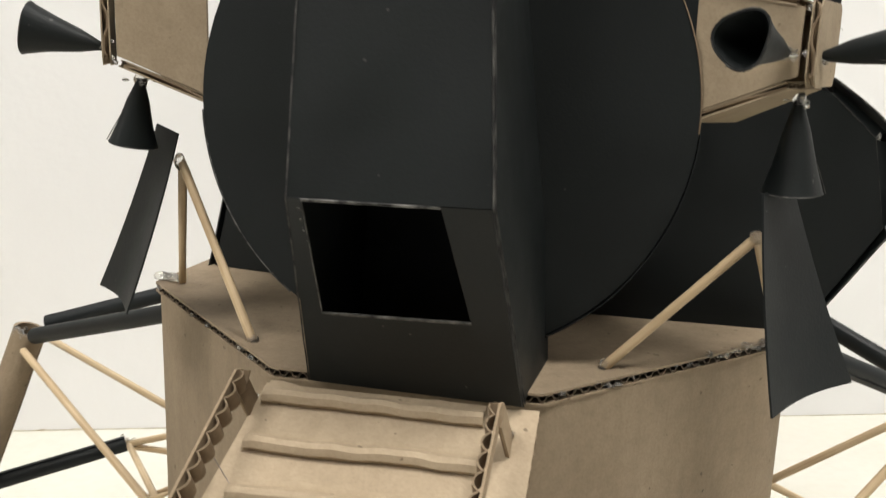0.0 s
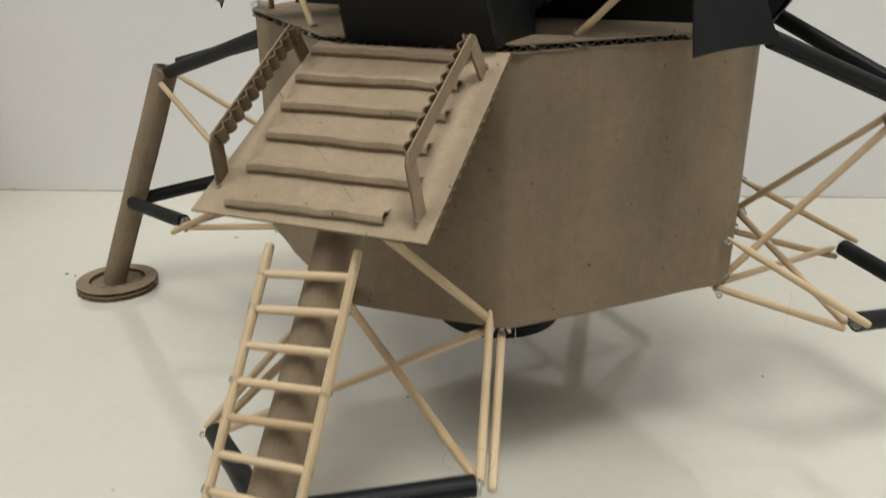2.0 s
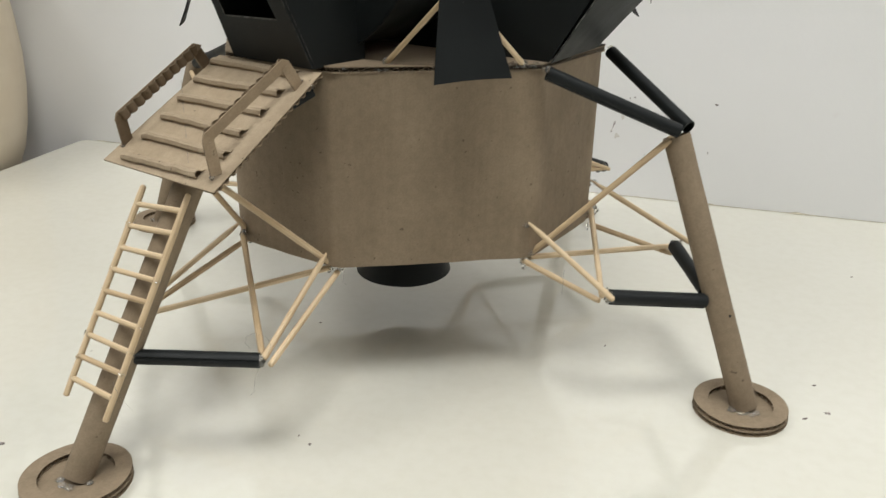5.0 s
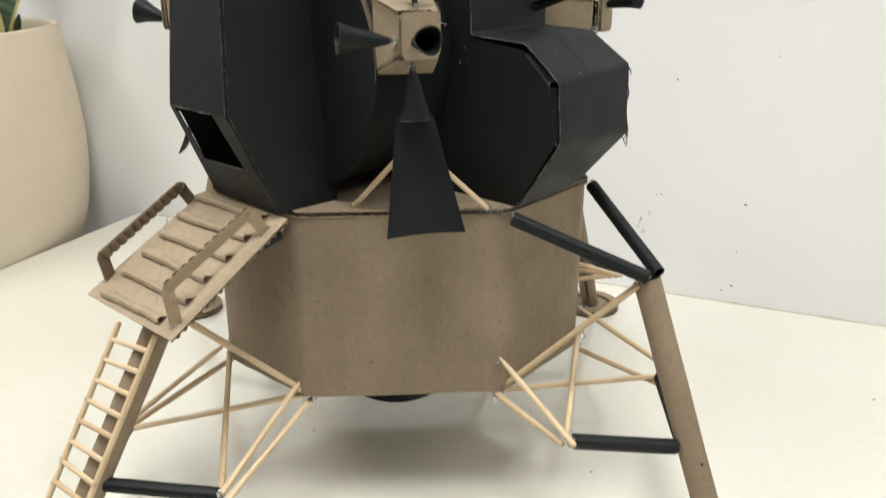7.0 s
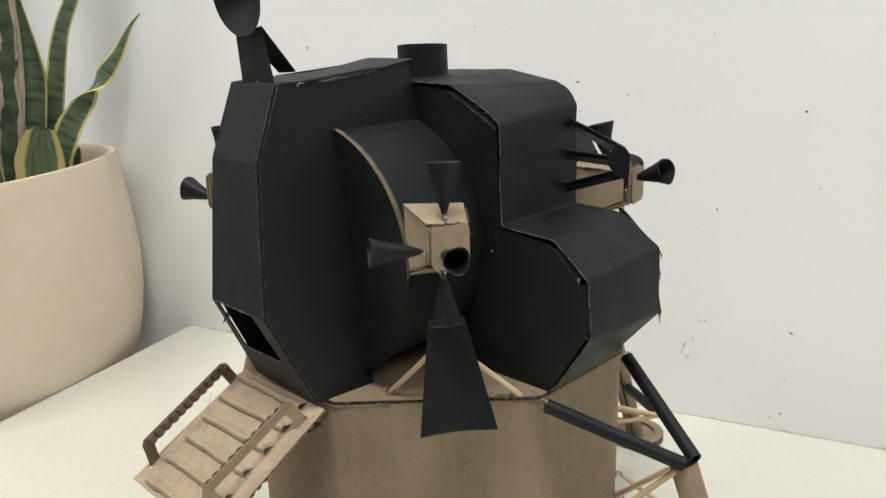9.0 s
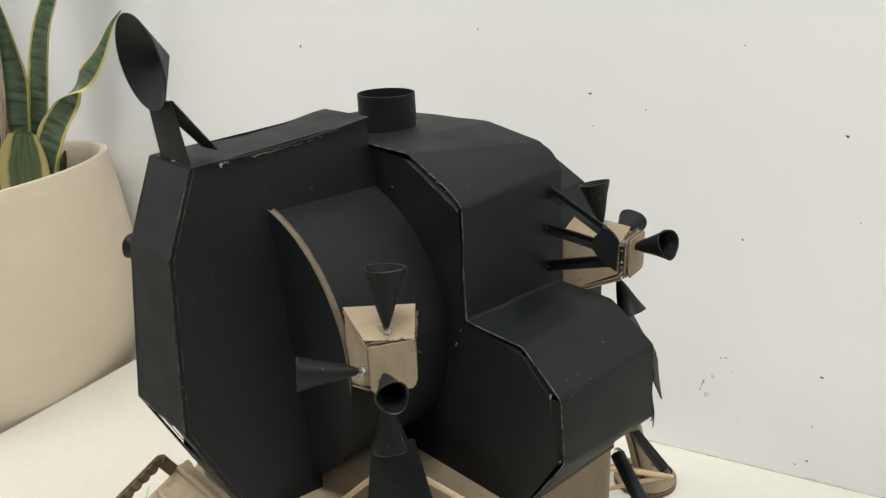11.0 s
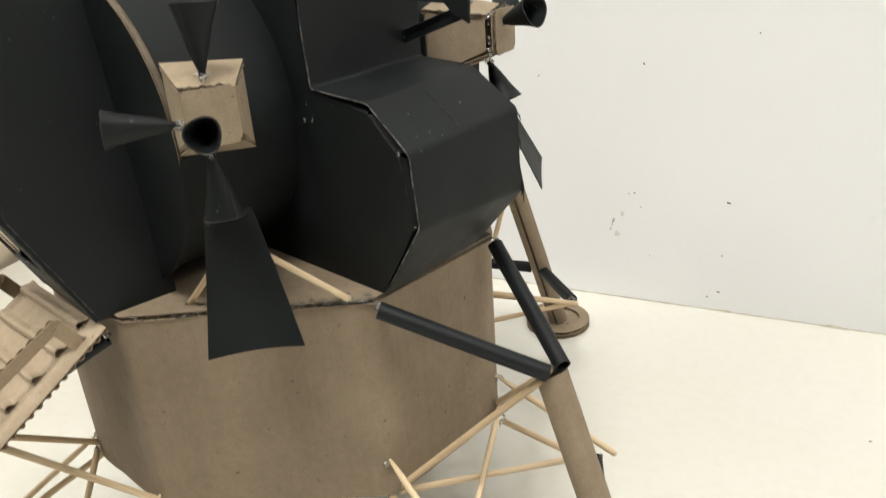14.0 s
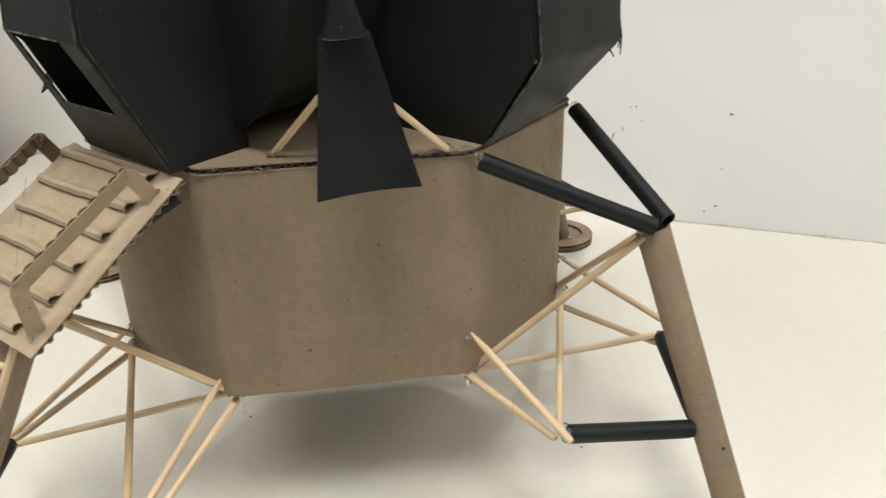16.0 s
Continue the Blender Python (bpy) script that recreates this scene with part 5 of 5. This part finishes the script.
FEET = [(0.0565, -0.0955, DECK), (0.1150, -0.0490, DECK)]
deflector(same, same, FEET, "curved black card plume deflector on two skewers")
deflector(mirror, same, [(0.0585, -0.1020, DECK), (0.1170, -0.0390, DECK)], "narrow black card plume deflector on two skewers", DEFLECT_LEFT, (0.0925, -0.0835, 0.2560))
DEFLECT_BACK = ((0.1045, 0.0760, 0.2580), (0.0985, 0.0900, 0.2575), (0.1265, 0.0815, 0.2160), (0.1010, 0.1160, 0.2190))
deflector(same, same, [(0.0565, 0.0945, DECK), (0.1150, 0.0490, DECK)], "curved black card plume deflector on two skewers", DEFLECT_BACK, (0.0975, 0.0800, 0.2470))

# glue along the deck edge and at the foot of the cabin
random.seed(31)
for k in range(36):
    i = random.choice((0, 0, 0, 6, 1, 7))
    a, b = Vector((*OCT[i], DECK - 0.001)), Vector((*OCT[(i + 1) % 8], DECK - 0.001))
    lie = abs((b - a).normalized().x)
    glue(a.lerp(b, random.uniform(0.03, 0.97)) + Vector((0, 0, random.uniform(-0.0016, 0.0006))), random.uniform(0.0005, 0.0011), top_plate, "glue_blob", (1.0 + lie, 2.0 - lie, 0.8))
for k in range(7):
    glue(Vector((-0.1195 + random.uniform(-0.003, 0.007), -0.0405 + random.uniform(-0.002, 0.004), DECK + random.uniform(0.0004, 0.0022))), random.uniform(0.0012, 0.0023), top_plate, "glue_blob", (1.5, 1.0, 0.7))
for k in range(14):
    # a thick bead of glue where the deflector's skewer and the strut are fixed
    a, b = Vector((*OCT[0], DECK - 0.0006)), Vector((*OCT[1], DECK - 0.0006))
    glue(a.lerp(b, random.uniform(0.70, 0.99)) + Vector((random.uniform(-0.002, 0.001), random.uniform(-0.0005, 0.002), random.uniform(-0.0012, 0.001))), random.uniform(0.0007, 0.0017), top_plate, "glue_blob", (1.3, 1.3, 0.7))
for k in range(4):
    glue(Vector((CX + DRUM_R * random.uniform(0.3, 0.55), -0.0955, DECK + random.uniform(0.001, 0.012))), random.uniform(0.0004, 0.0008), drum_front)

# lumps of glue along the deck's edge by the corner foot
for k in range(11):
    t = 0.60 + 0.040 * k + random.uniform(-0.012, 0.012)
    glue(Vector((0.040 + 0.0832 * t, -0.1230 + 0.0820 * t, DECK - random.uniform(-0.0006, 0.0030))), random.uniform(0.0009, 0.0018), top_plate, "glue_blob", (1.2, 1.2, 0.8))

# fine strings of hot glue
for name, pts in (("glue_string", ((0.0880, -0.0352, 0.2830), (0.0886, -0.0358, 0.2790), (0.0872, -0.0356, 0.2755), (0.0880, -0.0354, 0.2720), (0.0868, -0.0356, 0.2700))),
                  ("glue_string", ((0.1100, -0.0890, 0.3050), (0.1130, -0.0880, 0.3045), (0.1150, -0.0862, 0.3030))),
                  ("glue_string", ((0.0420, -0.1180, 0.0860), (0.0425, -0.1190, 0.0800), (0.0410, -0.1185, 0.0750), (0.0432, -0.1180, 0.0742))),
                  ("glue_string", ((0.0535, -0.1930, 0.0653), (0.0566, -0.1932, 0.0712), (0.0553, -0.1930, 0.0742), (0.0529, -0.1928, 0.0756), (0.0447, -0.1930, 0.0750), (0.0390, -0.1934, 0.0715), (0.0374, -0.1930, 0.0667), (0.0410, -0.1925, 0.0640))),
                  ("glue_string", ((0.0100, -0.2480, 0.0650), (0.0113, -0.2550, 0.0643), (0.0156, -0.2555, 0.0589), (0.0246, -0.2550, 0.0531))),
                  ("glue_string", ((0.0500, -0.1950, 0.0600), (0.0470, -0.1970, 0.0500), (0.0480, -0.1990, 0.0440), (0.0440, -0.1985, 0.0400))),
                  ("glue_string", ((-0.0640, -0.1850, 0.0520), (-0.0600, -0.1890, 0.0480), (-0.0610, -0.1920, 0.0410))),
                  ("glue_string", ((0.1500, -0.0500, 0.0880), (0.1502, -0.0502, 0.0800), (0.1498, -0.0500, 0.0720)))):
    thread(name, [Vector(p) for p in pts], 0.00013, M_GLUE, lander, "thin string of clear glue")

# ---------------------------------------------------------------- the plant beside the table
POT_A, POT_B, POT_RU, POT_RV = -0.0985, 0.1993, 0.0980, 0.1822
POT_Z0 = -0.150
pot_m = Matrix.Translation(room(POT_A, POT_B, 0)) @ pose(0, 0, 0, 0, 0, ROOM_TURN)
pot = tagged(empty("plant_pot", pot_m @ Matrix.Translation((0, 0, POT_Z0))), "large cream bulging plant pot standing beside the table", "plant pot")
bm = bmesh.new()
RIM = 0.2455
prof = [(0.50, POT_Z0), (0.62, POT_Z0 + 0.02), (0.76, -0.08), (0.87, -0.045), (0.93, -0.020), (0.995, 0.002), (1.040, 0.030), (1.078, 0.070), (1.088, 0.110), (1.072, 0.150), (1.048, 0.185), (1.020, 0.220), (1.003, RIM - 0.005), (0.995, RIM - 0.001), (0.975, RIM), (0.945, RIM - 0.001), (0.925, RIM - 0.006), (0.915, 0.220), (0.93, 0.18), (0.94, 0.14), (0.0, 0.135)]
SEG = 72
rings = []
for r, z in prof:
    rings.append([bm.verts.new((POT_RU * r * math.cos(2 * math.pi * i / SEG), POT_RV * r * math.sin(2 * math.pi * i / SEG), z)) for i in range(SEG)] if r else None)
for a, b in zip(rings, rings[1:]):
    for i in range(SEG):
        if b:
            bm.faces.new((a[i], a[(i + 1) % SEG], b[(i + 1) % SEG], b[i]))
bm.faces.new(rings[0][::-1])
part("pot_body", bm, M_POT, pot, "cream glazed pot", pot_m, True)
bm = bmesh.new()
soil = []
for j in range(14):
    r = 0.930 * j / 13
    soil.append([(POT_RU * r * math.cos(2 * math.pi * i / 48), POT_RV * r * math.sin(2 * math.pi * i / 48), 0.165 + 0.006 * noise.noise(Vector((r * 9 * math.cos(i * 0.131), r * 9 * math.sin(i * 0.131), 2)))) for i in range(49)])
sheet(bm, soil, 0.002)
part("soil", bm, M_SOIL, pot, "dark potting soil", pot_m, True)

plant = tagged(empty("snake_plant", pot_m @ Matrix.Translation((0, 0, 0.165))), "snake plant with upright banded green leaves and yellow margins", "plant")


def leaf(line, mat, label, turn=0.0, cup=0.2, margin=1.0, twist=None):
    """A sword leaf along a line of (x, y, z, width): a channelled blade, its edges yellow."""
    pts = [Vector(p) for p in line]
    bm = bmesh.new()
    uv = bm.loops.layers.uv.new("UVMap")
    side0 = (Matrix.Rotation(turn, 3, "Z") @ Vector((0.902, 0.431, 0))).normalized()
    rows, run, N = [], 0.0, 6
    knots = [pts[0] * 2 - pts[1]] + pts + [pts[-1] * 2 - pts[-2]]
    flow = []
    for a, b, c, d in zip(knots, knots[1:], knots[2:], knots[3:]):
        for k in range(N):
            s = k / N
            flow.append(0.5 * (2 * b + (c - a) * s + (2 * a - 5 * b + 4 * c - d) * s * s + (3 * b - a - 3 * c + d) * s ** 3))
    flow.append(pts[-1])
    for i, p in enumerate(flow):
        c = p.to_3d()
        up = (flow[min(i + 1, len(flow) - 1)] - flow[max(i - 1, 0)]).to_3d().normalized()
        side = (side0 - up * side0.dot(up)).normalized()
        if twist:
            # half a turn about its length, round the given place
            k = min(1.0, max(0.0, (i / (len(flow) - 1) - twist[0]) / twist[1] + 0.5))
            side = Matrix.Rotation(math.pi * k * k * (3 - 2 * k), 3, up) @ side
        nor = side.cross(up)
        run += (c - flow[i - 1].to_3d()).length if i else 0
        wdt = max(p.w, 0.0008)
        rows.append([(c + side * wdt * 0.5 * u + nor * wdt * cup * (u * u - 0.4), u, run) for u in (-1, -0.75, -0.5, -0.25, 0, 0.25, 0.5, 0.75, 1)])
    side0, up, N = side0, Vector((0, 0, 1)), len(rows) - 1
    for z in (0.0009, -0.0009):
        vs = [[bm.verts.new(p + (side0.cross(up)) * z) for p, u, s in r] for r in rows]
        for k in range(N):
            for i in range(8):
                f = bm.faces.new((vs[k][i], vs[k][i + 1], vs[k + 1][i + 1], vs[k + 1][i]))
                for lp, (kk, ii) in zip(f.loops, ((k, i), (k, i + 1), (k + 1, i + 1), (k + 1, i))):
                    lp[uv].uv = (rows[kk][ii][1] * margin, rows[kk][ii][2])
    me = bpy.data.meshes.new("leaf")
    for f in bm.faces:
        f.smooth = True
    bm.to_mesh(me)
    bm.free()
    me.materials.append(mat)
    ob = new("leaf", me)
    ob.parent = plant
    ob.matrix_parent_inverse = WORLD_OF[plant].inverted()
    ob.matrix_basis = pot_m
    if label:
        tagged(ob, label)
    return ob


leaf([(0.0150, 0.0550, 0.160, 0.018), (0.0247, 0.0617, 0.2403, 0.0216), (0.0292, 0.0638, 0.2758, 0.0245), (0.0357, 0.0670, 0.3353, 0.0308), (0.0350, 0.0666, 0.3658, 0.0260), (0.0343, 0.0663, 0.3957, 0.0155), (0.0331, 0.0657, 0.4221, 0.0060), (0.0337, 0.0660, 0.4430, 0.001)], M_LEAF, "upright banded leaf")
leaf([(0.0180, 0.0740, 0.160, 0.016), (0.0290, 0.0804, 0.2368, 0.0182), (0.0351, 0.0833, 0.2728, 0.0198), (0.0454, 0.0882, 0.3332, 0.0218), (0.0517, 0.0912, 0.3640, 0.0205), (0.0602, 0.0953, 0.3942, 0.0178), (0.0735, 0.1016, 0.4236, 0.0158), (0.0865, 0.1079, 0.4525, 0.0150), (0.0971, 0.1129, 0.4808, 0.0150), (0.1054, 0.1169, 0.5300, 0.0130), (0.1070, 0.1180, 0.6000, 0.001)], M_LEAF, "upright banded leaf")
leaf([(0.0400, 0.0600, 0.170, 0.015), (0.0582, 0.0666, 0.2417, 0.0226), (0.0707, 0.0726, 0.2798, 0.0288), (0.0856, 0.0797, 0.3045, 0.0240), (0.1012, 0.0872, 0.3276, 0.0215), (0.1148, 0.0937, 0.3430, 0.0200), (0.1318, 0.1018, 0.3655, 0.0125), (0.1475, 0.1093, 0.3935, 0.0046), (0.1591, 0.1149, 0.4077, 0.001)], M_LEAF, "twisted leaf leaning outward with yellow margins", 0.0, 0.2, 1.06, (0.50, 0.34))
leaf([(0.0340, 0.0440, 0.175, 0.030), (0.0419, 0.0478, 0.2153, 0.0480), (0.0464, 0.0499, 0.2443, 0.0575), (0.0494, 0.0513, 0.2633, 0.0500), (0.0514, 0.0523, 0.2759, 0.0395), (0.0526, 0.0529, 0.2840, 0.0310), (0.0530, 0.0530, 0.2872, 0.0190)], M_BROAD, "short broad leaf with yellow margins, cut off at its top", 0.0, 0.12, 1.14)
leaf([(-0.0040, 0.0350, 0.160, 0.028), (0.0050, 0.0400, 0.2440, 0.0340), (0.0190, 0.0480, 0.3373, 0.0360), (0.0240, 0.0505, 0.4200, 0.0340), (0.0260, 0.0520, 0.5000, 0.0260), (0.0270, 0.0525, 0.5600, 0.002)], M_DRY, "leaf dried to brown along its torn sides", 0.1)
leaf([(0.0480, 0.0800, 0.170, 0.008), (0.0616, 0.0849, 0.2382, 0.0090), (0.0646, 0.0863, 0.2513, 0.0072), (0.0669, 0.0874, 0.2600, 0.0012)], M_LEAF, "small young leaf")
leaf([(-0.0200, 0.0100, 0.160, 0.034), (-0.0240, 0.0100, 0.3000, 0.0480), (-0.0220, 0.0100, 0.5000, 0.0500), (-0.0230, 0.0080, 0.6500, 0.0400), (-0.0250, 0.0050, 0.7600, 0.002)], M_LEAF, "tall upright banded leaf", 0.4)
leaf([(-0.0200, -0.0400, 0.160, 0.034), (-0.0250, -0.0500, 0.3000, 0.0480), (-0.0300, -0.0550, 0.4600, 0.0500), (-0.0350, -0.0600, 0.6000, 0.0400), (-0.0400, -0.0700, 0.7000, 0.002)], M_LEAF, "tall upright banded leaf", -0.4)
leaf([(-0.0300, 0.0800, 0.160, 0.034), (-0.0380, 0.0920, 0.3000, 0.0420), (-0.0400, 0.1000, 0.4800, 0.0440), (-0.0380, 0.1020, 0.6200, 0.0400), (-0.0360, 0.1020, 0.7600, 0.002)], M_LEAF, "tall upright banded leaf", -0.75)
leaf([(0.0120, 0.0080, 0.165, 0.014), (0.0160, 0.0100, 0.2150, 0.0230), (0.0185, 0.0110, 0.2420, 0.0170), (0.0200, 0.0120, 0.2620, 0.001)], M_LEAF, "small pointed young leaf", 0.2)
# a plain low stand keeps the pot beside the table
bm = bmesh.new()
box_bm(bm, I4, (POT_A - 0.13, -POT_B - 0.19, FLOOR_Z), (POT_A + 0.11, -POT_B + 0.19, POT_Z0 - 0.0005), 0.004)
tagged(add("plant_stand", bm, M_STAND, None, ROOM), "plain dark wooden stand under the plant pot", "stand")

# ---------------------------------------------------------------- scuffs and crumbs
scuff("wall_scuff", [(0.7446, 0.1035, 0.0012), (0.6658, 0.1045, 0.0010), (0.6715, 0.0919, 0.0006), (0.6812, 0.0465, 0.0005), (0.7428, 0.0540, 0.0010), (0.6694, 0.2181, 0.0011), (0.5797, 0.2049, 0.0008), (0.7418, 0.0187, 0.0012), (0.7330, 0.0126, 0.0010), (0.7391, 0.3120, 0.0015), (0.5320, 0.3340, 0.0013), (0.4236, 0.3867, 0.0010), (0.5350, 0.3055, 0.0008), (0.5816, 0.3228, 0.0008), (0.2197, 0.3660, 0.0016), (0.6607, 0.1036, 0.0007), (0.6571, 0.3786, 0.0008), (0.7566, 0.2441, 0.0007)], M_MARK, "small dark specks on the white wall")
scuff("wall_streak", [(0.6481, 0.0782, 0.0009), (0.6477, 0.0768, 0.0010), (0.6473, 0.0753, 0.0011), (0.6468, 0.0737, 0.0010), (0.6464, 0.0722, 0.0008), (0.6452, 0.0678, 0.0010)], M_STREAK, "short grey streak scraped on the white wall")
scuff("wall_stain", [(0.6554, 0.0834, 0.0022), (0.6560, 0.0850, 0.0014), (0.6515, 0.0641, 0.0022), (0.6505, 0.0655, 0.0014), (0.6500, 0.0622, 0.0012), (0.6455, 0.0690, 0.0012), (0.90, 0.12, 0.0030), (1.02, 0.20, 0.0026)], M_STAIN, "faint pinkish scuffs on the white wall")
random.seed(9)
scuff("table_crumb", [(0.5300, -0.4985, 0.0012), (0.5206, -0.4928, 0.0008), (0.3670, -0.5490, 0.0022), (0.8123, -0.3449, 0.0016), (0.8023, -0.3869, 0.0016), (0.8160, -0.3766, 0.0018), (0.4768, -0.3620, 0.0012), (0.6778, -0.3330, 0.0009), (0.8640, -0.1514, 0.0010), (0.2113, -0.2009, 0.0022), (0.2190, -0.2040, 0.0012), (0.46, -0.30, 0.0007)], M_MARK, "small dark crumbs and dents on the white table", True)
